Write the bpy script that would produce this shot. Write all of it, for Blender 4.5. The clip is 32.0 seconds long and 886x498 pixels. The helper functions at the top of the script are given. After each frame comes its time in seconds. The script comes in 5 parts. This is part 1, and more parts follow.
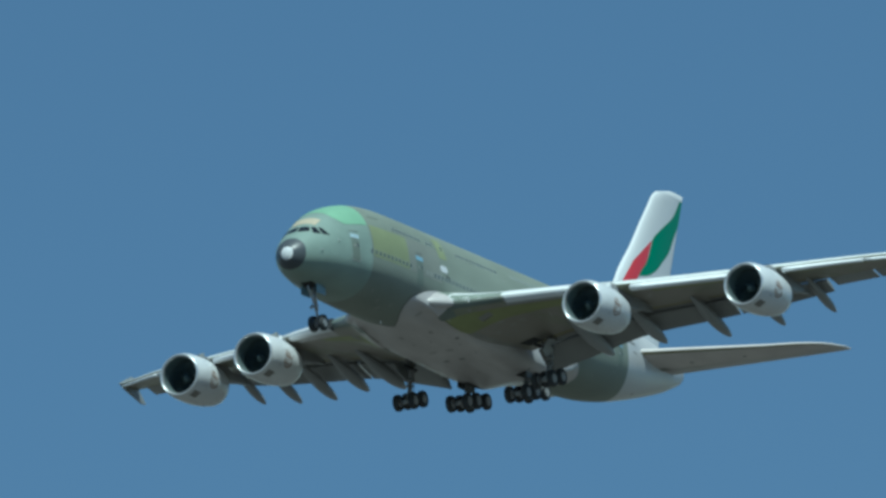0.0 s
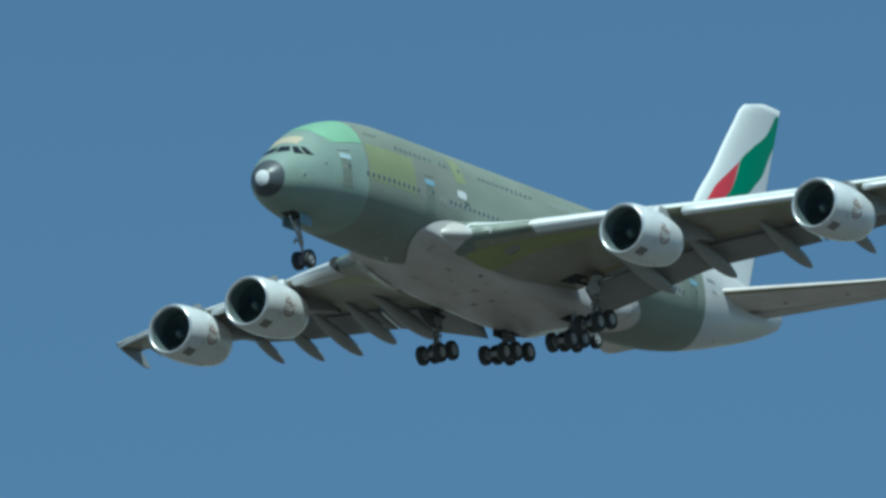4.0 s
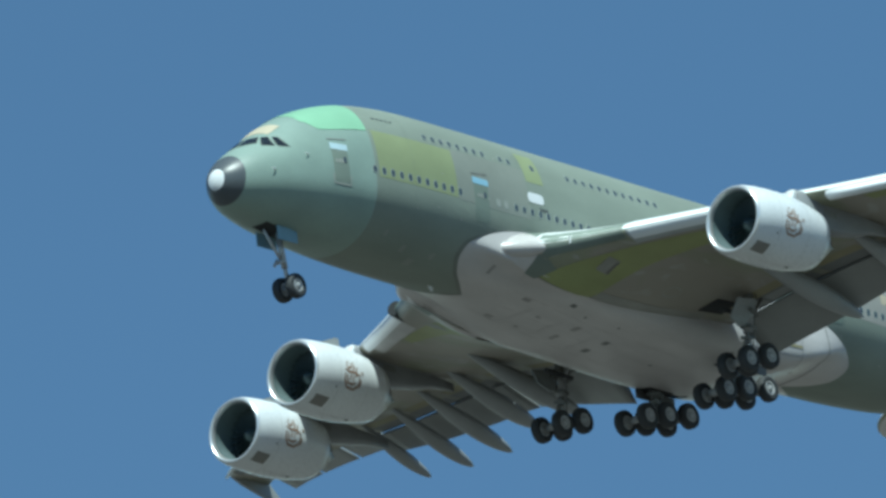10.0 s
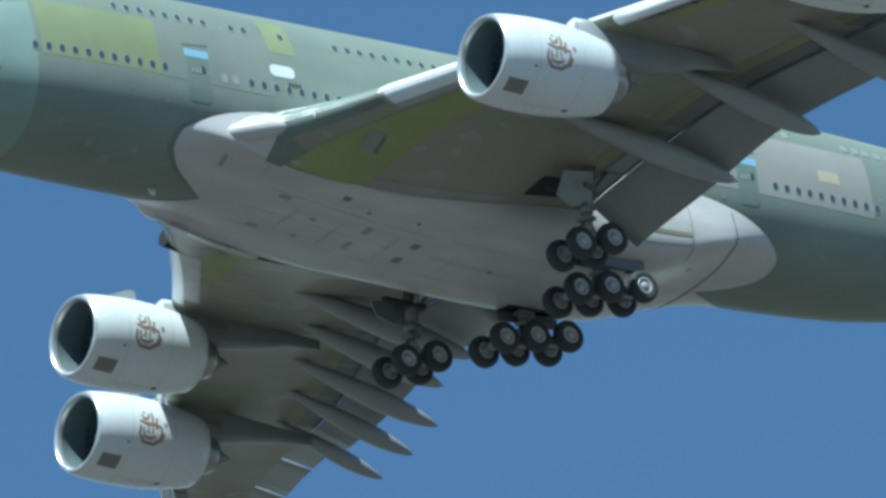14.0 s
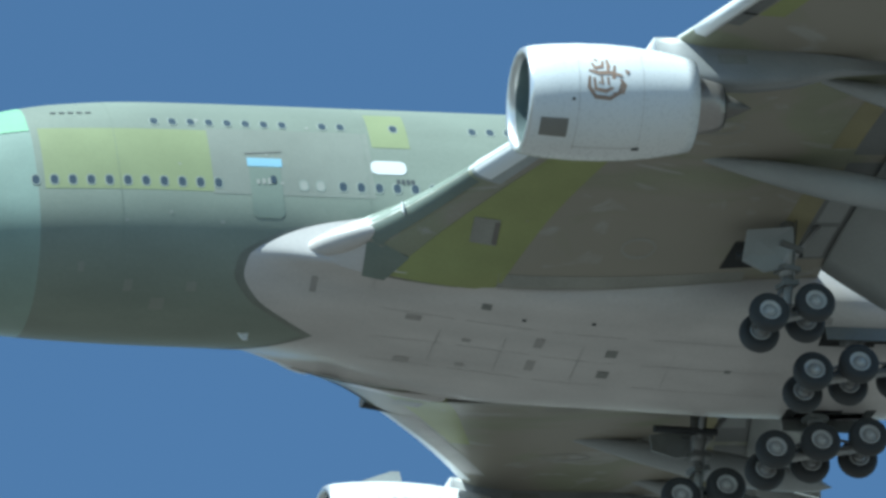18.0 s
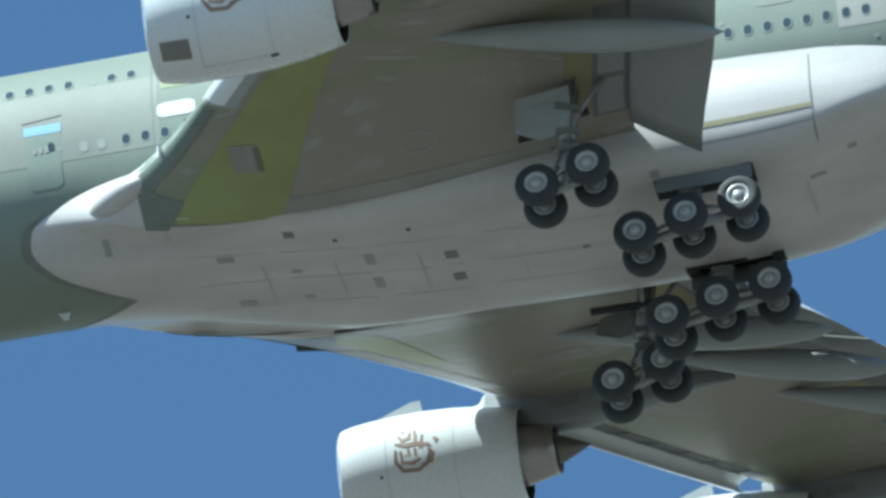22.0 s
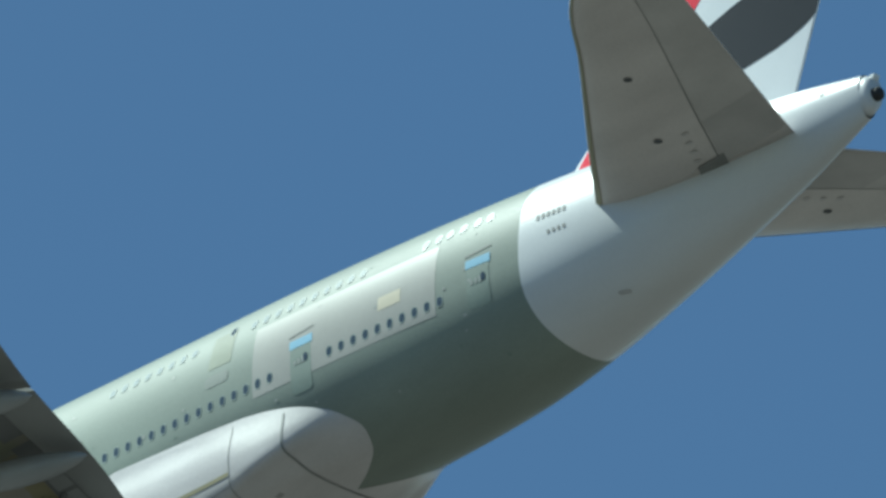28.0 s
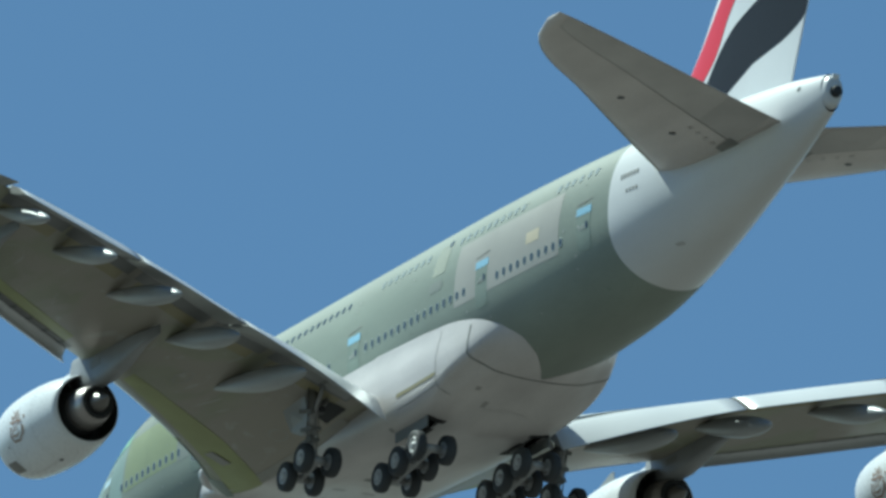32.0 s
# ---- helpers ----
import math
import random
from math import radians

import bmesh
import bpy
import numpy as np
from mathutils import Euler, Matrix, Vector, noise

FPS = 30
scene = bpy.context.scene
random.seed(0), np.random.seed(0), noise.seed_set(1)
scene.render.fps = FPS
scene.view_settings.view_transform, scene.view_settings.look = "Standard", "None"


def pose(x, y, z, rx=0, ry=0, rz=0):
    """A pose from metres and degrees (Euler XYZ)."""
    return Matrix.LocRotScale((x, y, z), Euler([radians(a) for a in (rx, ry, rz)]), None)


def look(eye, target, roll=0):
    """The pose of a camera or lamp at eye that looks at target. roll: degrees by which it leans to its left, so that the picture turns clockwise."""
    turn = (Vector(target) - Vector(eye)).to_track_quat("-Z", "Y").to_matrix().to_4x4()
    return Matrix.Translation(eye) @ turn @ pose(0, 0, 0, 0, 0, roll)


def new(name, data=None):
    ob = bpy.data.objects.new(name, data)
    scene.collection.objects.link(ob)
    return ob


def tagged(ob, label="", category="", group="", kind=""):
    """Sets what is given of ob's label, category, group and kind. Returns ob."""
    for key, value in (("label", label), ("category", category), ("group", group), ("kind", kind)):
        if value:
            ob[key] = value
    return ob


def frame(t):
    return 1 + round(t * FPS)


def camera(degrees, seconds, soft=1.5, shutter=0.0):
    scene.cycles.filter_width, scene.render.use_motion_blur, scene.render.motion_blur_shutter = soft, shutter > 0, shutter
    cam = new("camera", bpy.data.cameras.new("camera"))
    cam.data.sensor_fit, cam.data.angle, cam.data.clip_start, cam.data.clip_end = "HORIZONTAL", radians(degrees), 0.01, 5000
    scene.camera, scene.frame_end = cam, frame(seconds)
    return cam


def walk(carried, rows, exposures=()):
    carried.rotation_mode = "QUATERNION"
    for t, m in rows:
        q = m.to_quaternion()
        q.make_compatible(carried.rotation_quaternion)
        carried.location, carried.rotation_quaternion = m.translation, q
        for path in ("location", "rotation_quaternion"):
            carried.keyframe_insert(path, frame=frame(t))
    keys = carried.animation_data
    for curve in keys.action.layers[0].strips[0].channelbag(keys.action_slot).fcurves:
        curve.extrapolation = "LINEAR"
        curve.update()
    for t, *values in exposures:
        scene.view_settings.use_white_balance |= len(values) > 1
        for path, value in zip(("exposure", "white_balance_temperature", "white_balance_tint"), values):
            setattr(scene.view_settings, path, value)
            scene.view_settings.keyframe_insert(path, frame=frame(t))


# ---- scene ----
cam = camera(2.8072, 32.0, soft=3.1)
# The camera stands on the ground and pans after the aircraft.
walk(cam, [
    (0.0, pose(0, 0, 1.6, 102.9636, 2.8107, -62.2048)),
    (0.5, pose(0, 0, 1.6, 103.0345, 2.6672, -61.9313)),
    (1.0, pose(0, 0, 1.6, 103.1077, 2.8325, -61.5624)),
    (1.5, pose(0, 0, 1.6, 103.1773, 2.7733, -61.2151)),
    (2.0, pose(0, 0, 1.6, 103.2562, 3.0031, -60.7723)),
    (2.5, pose(0, 0, 1.6, 103.3395, 3.1301, -60.3349)),
    (3.0, pose(0, 0, 1.6, 103.4389, 3.3033, -59.8688)),
    (3.5, pose(0, 0, 1.6, 103.5653, 3.3469, -59.4130)),
    (4.0, pose(0, 0, 1.6, 103.7237, 3.4879, -58.9149)),
    (4.5, pose(0, 0, 1.6, 103.9170, 3.6837, -58.3780)),
    (5.0, pose(0, 0, 1.6, 104.1478, 3.8919, -57.8058)),
    (5.5, pose(0, 0, 1.6, 104.4189, 4.0701, -57.2017)),
    (6.0, pose(0, 0, 1.6, 104.7332, 4.1757, -56.5692)),
    (6.5, pose(0, 0, 1.6, 105.0764, 4.0682, -55.9272)),
    (7.0, pose(0, 0, 1.6, 105.4521, 3.9930, -55.1905)),
    (7.5, pose(0, 0, 1.6, 105.8481, 3.9172, -54.3475)),
    (8.0, pose(0, 0, 1.6, 106.2659, 3.9888, -53.3422)),
    (8.5, pose(0, 0, 1.6, 106.6892, 3.9941, -52.2691)),
    (9.0, pose(0, 0, 1.6, 107.1155, 4.1708, -51.0755)),
    (9.5, pose(0, 0, 1.6, 107.5494, 4.5487, -49.8161)),
    (10.0, pose(0, 0, 1.6, 108.0009, 5.0370, -48.4933)),
    (10.5, pose(0, 0, 1.6, 108.4908, 5.6415, -47.0912)),
    (11.0, pose(0, 0, 1.6, 109.0098, 6.1992, -45.6468)),
    (11.5, pose(0, 0, 1.6, 109.5575, 6.6145, -44.1853)),
    (12.0, pose(0, 0, 1.6, 110.1125, 6.8685, -42.7381)),
    (12.5, pose(0, 0, 1.6, 110.6803, 6.8990, -41.2917)),
    (13.0, pose(0, 0, 1.6, 111.2750, 7.0505, -39.7037)),
    (13.5, pose(0, 0, 1.6, 111.9256, 7.1713, -37.9426)),
    (14.0, pose(0, 0, 1.6, 112.6661, 7.3680, -35.9154)),
    (14.5, pose(0, 0, 1.6, 113.4749, 7.3889, -33.7284)),
    (15.0, pose(0, 0, 1.6, 114.3495, 7.5604, -31.2686)),
    (15.5, pose(0, 0, 1.6, 115.2168, 7.5345, -28.7631)),
    (16.0, pose(0, 0, 1.6, 116.0687, 7.6048, -26.1206)),
    (16.5, pose(0, 0, 1.6, 116.8949, 7.6965, -23.3753)),
    (17.0, pose(0, 0, 1.6, 117.6851, 7.7351, -20.5613)),
    (17.5, pose(0, 0, 1.6, 118.4288, 7.6456, -17.7131)),
    (18.0, pose(0, 0, 1.6, 119.1158, 7.3535, -14.8646)),
    (18.5, pose(0, 0, 1.6, 119.7357, 6.9886, -11.9233)),
    (19.0, pose(0, 0, 1.6, 120.2820, 6.7179, -8.7961)),
    (19.5, pose(0, 0, 1.6, 120.7460, 6.4472, -5.5530)),
    (20.0, pose(0, 0, 1.6, 121.1096, 6.1183, -2.2519)),
    (20.5, pose(0, 0, 1.6, 121.3871, 5.8732, 1.1421)),
    (21.0, pose(0, 0, 1.6, 121.5762, 5.7257, 4.5838)),
    (21.5, pose(0, 0, 1.6, 121.7236, 5.5590, 7.9784)),
    (22.0, pose(0, 0, 1.6, 121.8373, 5.4956, 11.4551)),
    (22.5, pose(0, 0, 1.6, 121.8853, 5.3756, 14.9696)),
    (23.0, pose(0, 0, 1.6, 121.8559, 5.2793, 18.5337)),
    (23.5, pose(0, 0, 1.6, 121.6980, 5.0616, 21.9912)),
    (24.0, pose(0, 0, 1.6, 121.4186, 4.8876, 25.3476)),
    (24.5, pose(0, 0, 1.6, 121.0266, 4.7355, 28.5177)),
    (25.0, pose(0, 0, 1.6, 120.5662, 4.6269, 31.4476)),
    (25.5, pose(0, 0, 1.6, 120.0850, 4.4735, 34.1807)),
    (26.0, pose(0, 0, 1.6, 119.6012, 4.1455, 36.6861)),
    (26.5, pose(0, 0, 1.6, 119.0875, 3.8144, 39.1745)),
    (27.0, pose(0, 0, 1.6, 118.5134, 3.3466, 41.5470)),
    (27.5, pose(0, 0, 1.6, 117.8762, 2.8352, 43.8455)),
    (28.0, pose(0, 0, 1.6, 117.1731, 2.3733, 46.1117)),
    (28.5, pose(0, 0, 1.6, 116.4014, 2.0542, 48.3877)),
    (29.0, pose(0, 0, 1.6, 115.5585, 1.9710, 50.7153)),
    (29.5, pose(0, 0, 1.6, 114.6657, 1.7921, 52.9359)),
    (30.0, pose(0, 0, 1.6, 113.7701, 1.5418, 55.0469)),
    (30.5, pose(0, 0, 1.6, 112.8775, 0.9070, 56.9124)),
    (31.0, pose(0, 0, 1.6, 111.9858, 0.2852, 58.7144)),
    (31.5, pose(0, 0, 1.6, 111.0988, -0.0372, 60.5336)),
    (32.0, pose(0, 0, 1.6, 110.2088, 0.0827, 62.4202)),
], exposures=[(0.0, -0.4, 5450, -15), (6.0, -0.2, 5550, -15), (9.0, 0.0, 5600, -14), (12.0, 0.24, 5700, -10), (13.5, 0.27, 5500, -10), (15.0, 0.53, 5200, -11), (16.5, 0.6, 5400, -10), (18.0, 0.64, 5580, -10), (19.0, 0.76, 5650, -10), (23.0, 0.8, 5650, -9), (24.5, 0.62, 5650, -10), (26.0, 0.33, 5700, -11), (29.0, 0.18, 5820, -13), (32.0, 0.22, 5880, -13)])

# ---- world and sun ----
SUN = Vector((-0.425, -0.31, 0.85)).normalized()
world = bpy.data.worlds.new("sky")
scene.world = world
world.use_nodes = True
wn = world.node_tree.nodes
wl = world.node_tree.links
wn.clear()
sky = wn.new("ShaderNodeTexSky")
sky.sky_type = "NISHITA"
sky.sun_disc = False
sky.sun_elevation = math.asin(SUN.z)
sky.sun_rotation = math.atan2(SUN.x, SUN.y)
sky.altitude = 2200
sky.air_density = 1.0
sky.dust_density = 0.0
sky.ozone_density = 3.0
bg = wn.new("ShaderNodeBackground")
bg.inputs["Strength"].default_value = 0.087
wout = wn.new("ShaderNodeOutputWorld")
wl.new(sky.outputs[0], bg.inputs[0])
wl.new(bg.outputs[0], wout.inputs[0])
lamp = bpy.data.lights.new("sun", "SUN")
lamp.energy = 6.0
lamp.angle = radians(0.53)
lamp.color = (1.0, 0.96, 0.9)
sun = new("sun", lamp)
sun.matrix_world = look(SUN * 50, (0, 0, 0))


# ---- materials ----
def paint(name, color, rough=0.4, vary=0.12, spec=0.5, metal=0.0, coat=0.0, scale=0.45, streak=0.0, bump=0.02, matt=0.0):
    m = bpy.data.materials.new(name)
    m.use_nodes = True
    n, l = m.node_tree.nodes, m.node_tree.links
    p = n["Principled BSDF"]
    co = n.new("ShaderNodeTexCoord")
    big = n.new("ShaderNodeTexNoise")
    big.inputs["Scale"].default_value = scale
    big.inputs["Detail"].default_value = 5
    fine = n.new("ShaderNodeTexNoise")
    fine.inputs["Scale"].default_value = 9
    fine.inputs["Detail"].default_value = 4
    mapping = n.new("ShaderNodeMapping")
    mapping.inputs["Scale"].default_value = (0.35 if streak else 1, 1, 1)
    l.new(co.outputs["Object"], mapping.inputs[0])
    l.new(mapping.outputs[0], big.inputs["Vector"])
    l.new(co.outputs["Object"], fine.inputs["Vector"])
    ramp = n.new("ShaderNodeMapRange")
    ramp.inputs["From Min"].default_value, ramp.inputs["From Max"].default_value = 0.3, 0.7
    ramp.inputs["To Min"].default_value, ramp.inputs["To Max"].default_value = 1 - vary, 1 + vary
    l.new(big.outputs["Fac"], ramp.inputs["Value"])
    ramp2 = n.new("ShaderNodeMapRange")
    ramp2.inputs["From Min"].default_value, ramp2.inputs["From Max"].default_value = 0.3, 0.7
    ramp2.inputs["To Min"].default_value, ramp2.inputs["To Max"].default_value = 1 - vary * 0.4, 1 + vary * 0.4
    l.new(fine.outputs["Fac"], ramp2.inputs["Value"])
    mul = n.new("ShaderNodeMath")
    mul.operation = "MULTIPLY"
    l.new(ramp.outputs[0], mul.inputs[0])
    l.new(ramp2.outputs[0], mul.inputs[1])
    mix = n.new("ShaderNodeVectorMath")
    mix.operation = "SCALE"
    mix.inputs[0].default_value = color
    l.new(mul.outputs[0], mix.inputs["Scale"])
    l.new(mix.outputs[0], p.inputs["Base Color"])
    rr = n.new("ShaderNodeMapRange")
    rr.inputs["To Min"].default_value, rr.inputs["To Max"].default_value = rough * 0.85, min(1, rough * 1.15)
    l.new(fine.outputs["Fac"], rr.inputs["Value"])
    l.new(rr.outputs[0], p.inputs["Roughness"])
    p.inputs["Metallic"].default_value = metal
    p.inputs["Specular IOR Level"].default_value = spec
    p.inputs["Coat Weight"].default_value = coat
    p.inputs["Diffuse Roughness"].default_value = matt
    if bump:
        b = n.new("ShaderNodeBump")
        b.inputs["Strength"].default_value = bump
        b.inputs["Distance"].default_value = 0.05
        l.new(big.outputs["Fac"], b.inputs["Height"])
        l.new(b.outputs[0], p.inputs["Normal"])
    return m


def mottled(name, a, b, stain, rough=0.42):
    """Bare skin: two tones in large drifting areas, pale smears and fine grain."""
    m = paint(name, a, rough, 0.10, streak=1, scale=0.6)
    n, l = m.node_tree.nodes, m.node_tree.links
    p = n["Principled BSDF"]
    src = p.inputs["Base Color"].links[0].from_socket
    co = n.new("ShaderNodeTexCoord")
    mp = n.new("ShaderNodeMapping")
    mp.inputs["Scale"].default_value = (0.5, 1, 1)
    l.new(co.outputs["Object"], mp.inputs[0])
    for scale, lo, hi, colour, dist in ((0.28, 0.45, 0.55, b, 1.2), (0.5, 0.60, 0.68, stain, 2.0)):
        t = n.new("ShaderNodeTexNoise")
        t.inputs["Scale"].default_value = scale
        t.inputs["Detail"].default_value = 4
        t.inputs["Distortion"].default_value = dist
        l.new(mp.outputs[0], t.inputs["Vector"])
        r = n.new("ShaderNodeMapRange")
        r.inputs["From Min"].default_value, r.inputs["From Max"].default_value = lo, hi
        r.inputs["To Max"].default_value = 0.85
        l.new(t.outputs["Fac"], r.inputs["Value"])
        x = n.new("ShaderNodeMix")
        x.data_type = "RGBA"
        l.new(r.outputs[0], x.inputs[0])
        l.new(src, x.inputs[6])
        x.inputs[7].default_value = (*colour, 1)
        src = x.outputs[2]
    l.new(src, p.inputs["Base Color"])
    return m


PRIMER = paint("green_primer", (0.222, 0.252, 0.214), 0.54, 0.11, spec=0.36, streak=1, matt=0.25)
PRIMER_NOSE = paint("teal_primer", (0.25, 0.322, 0.283), 0.42, 0.09, spec=0.5, matt=0.25)
PRIMER_DARK = paint("dark_green_primer", (0.155, 0.18, 0.155), 0.4, 0.12)
DOORPRIMER = paint("door_primer", (0.178, 0.215, 0.182), 0.55, 0.08)
PALEFILM = paint("pale_film", (0.42, 0.53, 0.58), 0.4, 0.08)
GREYPRIMER = paint("grey_primer", (0.238, 0.254, 0.222), 0.48, 0.09, spec=0.5, matt=0.25)
MINT = paint("mint_primer", (0.25, 0.44, 0.295), 0.4, 0.06)
YELLOW = paint("yellow_green_primer", (0.265, 0.30, 0.165), 0.45, 0.08, matt=0.25)
BEIGE = paint("beige_composite", (0.32, 0.325, 0.295), 0.36, 0.05, bump=0.0)
SAND = paint("sand_sealant", (0.46, 0.405, 0.30), 0.5, 0.06)
TAILWHITE = paint("tail_white", (0.57, 0.57, 0.57), 0.34, 0.05, streak=1, bump=0.0)
WHITE = paint("white_paint", (0.68, 0.69, 0.70), 0.3, 0.03, bump=0.0)
NACELLE = paint("nacelle_white", (0.69, 0.705, 0.72), 0.28, 0.03, bump=0.0)
FAIRING = paint("fairing_white", (0.495, 0.468, 0.458), 0.34, 0.10, streak=1, scale=0.7)
WING_TOP = paint("wing_top_grey", (0.60, 0.62, 0.61), 0.4, 0.06)
WING_LOW = mottled("wing_bare_olive", (0.232, 0.236, 0.168), (0.272, 0.246, 0.21), (0.325, 0.315, 0.295))
WING_GREY = paint("wing_grey", (0.31, 0.325, 0.325), 0.4, 0.10)
WING_YELLOW = paint("wing_yellow_primer", (0.26, 0.28, 0.112), 0.45, 0.10)
SHROUD = paint("shroud_ochre", (0.25, 0.225, 0.13), 0.5, 0.12)
# dark grey of gear parts; under the wings it paints in cove shade
COVE = paint("grey_and_cove_shade", (0.15, 0.152, 0.15), 0.5, 0.15)
FLAP = paint("flap_grey", (0.25, 0.255, 0.25), 0.42, 0.10)
CANOE = paint("canoe_grey", (0.285, 0.295, 0.30), 0.38, 0.08)
# black of dark parts; also paints in the shade of bays and ducts
DARK = paint("black_and_recess_shade", (0.02, 0.021, 0.022), 0.7, 0.2)
GLASS = paint("dark_window", (0.018, 0.022, 0.028), 0.12, 0.1, bump=0.0)
CABIN = paint("cabin_window", (0.06, 0.078, 0.098), 0.12, 0.1, bump=0.0)
FRAMEWHITE = paint("window_frame_pale", (0.265, 0.295, 0.265), 0.3, 0.05, bump=0.0)
BLIND = paint("closed_window", (0.29, 0.325, 0.32), 0.25, 0.08, bump=0.0)
COMPOSITE = paint("pale_composite", (0.305, 0.295, 0.27), 0.46, 0.06, spec=0.4, bump=0.0)
CREAM = paint("cream_primer", (0.37, 0.378, 0.30), 0.22, 0.05)
RADOME = paint("radome_grey", (0.075, 0.085, 0.095), 0.4, 0.1)
LIPMETAL = paint("lip_metal", (0.70, 0.70, 0.70), 0.3, 0.05, metal=0.7, bump=0.0)
TITAN = paint("titanium", (0.36, 0.335, 0.325), 0.34, 0.14, metal=0.8)
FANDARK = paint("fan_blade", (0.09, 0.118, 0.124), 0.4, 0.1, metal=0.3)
INLET = paint("inlet_liner", (0.115, 0.15, 0.155), 0.45, 0.08)
RUBBER = paint("tyre_rubber", (0.036, 0.038, 0.041), 0.75, 0.15)
RIM = paint("wheel_rim", (0.42, 0.42, 0.42), 0.35, 0.1, metal=0.2)
STEEL = paint("gear_steel", (0.30, 0.30, 0.30), 0.4, 0.15, metal=0.3)
DOORGREY = paint("gear_door_grey", (0.27, 0.285, 0.29), 0.4, 0.08)
BLUE = paint("blue_film", (0.28, 0.47, 0.60), 0.35, 0.06)
RED = paint("fin_red", (0.62, 0.045, 0.06), 0.3, 0.03, bump=0.0)
GREEN = paint("fin_green", (0.012, 0.23, 0.10), 0.3, 0.03, bump=0.0)
BLACK = paint("fin_black", (0.014, 0.016, 0.022), 0.5, 0.05, spec=0.25, bump=0.0)
GOLD = paint("logo_brown", (0.30, 0.21, 0.16), 0.45, 0.1)
PLATE = paint("nacelle_plate", (0.21, 0.20, 0.185), 0.45, 0.06)
INK = paint("marking_ink", (0.06, 0.065, 0.07), 0.5, 0.1)
HATCH = paint("hatch_grey", (0.315, 0.298, 0.288), 0.5, 0.15)
SEAM = paint("panel_seam", (0.20, 0.20, 0.19), 0.6, 0.2)
JOINT = paint("fine_joint", (0.45, 0.435, 0.425), 0.6, 0.2)
PYLON_DARK = paint("pylon_dark", (0.23, 0.235, 0.24), 0.4, 0.12)
BLUEDOOR = paint("bluish_door", (0.20, 0.31, 0.38), 0.4, 0.06)
PLUG = paint("exhaust_plug_metal", (0.17, 0.16, 0.15), 0.4, 0.12, metal=0.6)
TAILGREY = paint("tailplane_grey", (0.57, 0.53, 0.505), 0.4, 0.12, streak=1)
OVAL = paint("oval_outline", (0.245, 0.24, 0.215), 0.45, 0.15)
TAILDARK = paint("elevator_dark_grey", (0.42, 0.40, 0.385), 0.42, 0.10)
ELEVATOR = paint("elevator_grey", (0.49, 0.465, 0.445), 0.4, 0.10)
PLUGBLACK = paint("engine_black", (0.03, 0.03, 0.032), 0.6, 0.2)
SEALANT = paint("dark_sealant", (0.185, 0.195, 0.172), 0.55, 0.2)
GREYJOINT = paint("skin_joint_grey", (0.193, 0.226, 0.19), 0.6, 0.2)
GRASS = paint("dry_meadow", (0.095, 0.0885, 0.082), 0.9, 0.25, spec=0.2, scale=0.02)


# ---- mesh helpers ----
def part(name, bm, material, parent, label="", smooth=True):
    me = bpy.data.meshes.new(name)
    bmesh.ops.recalc_face_normals(bm, faces=bm.faces)
    for f in bm.faces:
        f.smooth = smooth and len(f.verts) < 5
    bm.to_mesh(me)
    bm.free()
    for m in material if isinstance(material, (list, tuple)) else [material]:
        me.materials.append(m)
    ob = new(name, me)
    ob.parent = parent
    if label:
        tagged(ob, label)
    return ob


def share(name, source, m, parent):
    ob = new(name, source.data)
    ob.parent = parent
    ob.matrix_basis = m
    return ob


def pchip(xs, ys):
    xs, ys = np.array(xs, float), np.array(ys, float)
    h, d = np.diff(xs), np.diff(ys) / np.diff(xs)
    m = np.zeros(len(xs))
    for i in range(1, len(xs) - 1):
        if d[i - 1] * d[i] > 0:
            w1, w2 = 2 * h[i] + h[i - 1], h[i] + 2 * h[i - 1]
            m[i] = (w1 + w2) / (w1 / d[i - 1] + w2 / d[i])
    m[0], m[-1] = d[0], d[-1]

    def at(x):
        x = min(max(x, xs[0]), xs[-1])
        i = min(max(int(np.searchsorted(xs, x)) - 1, 0), len(h) - 1)
        u = (x - xs[i]) / h[i]
        return ((2 * u**3 - 3 * u**2 + 1) * ys[i] + (u**3 - 2 * u**2 + u) * h[i] * m[i]
                + (3 * u**2 - 2 * u**3) * ys[i + 1] + (u**3 - u**2) * h[i] * m[i + 1])
    return at


def grid(points, closed=False, cap0=False, cap1=False, mats=None):
    """A sheet through rows of points; closed joins each row's end to its start."""
    bm = bmesh.new()
    rows = [[bm.verts.new(p) for p in row] for row in points]
    n = len(rows[0])
    for a, b in zip(rows, rows[1:]):
        for j in range(n if closed else n - 1):
            k = (j + 1) % n
            f = bm.faces.new((a[j], a[k], b[k], b[j]))
            if mats:
                f.material_index = mats(j)
    if cap0:
        bm.faces.new(rows[0][::-1])
    if cap1:
        bm.faces.new(rows[-1])
    return bm


def lathe(profile, center=(0, 0, 0), n=48, shear=0.0, squash=1.0):
    """Turns a profile of (x, r) round the x axis."""
    cx, cy, cz = center
    rows = []
    for x, r in profile:
        rows.append([(cx + x + shear * r * math.cos(2 * math.pi * j / n), cy + r * math.sin(2 * math.pi * j / n),
                      cz + squash * r * math.cos(2 * math.pi * j / n)) for j in range(n)])
    return grid(rows, closed=True)


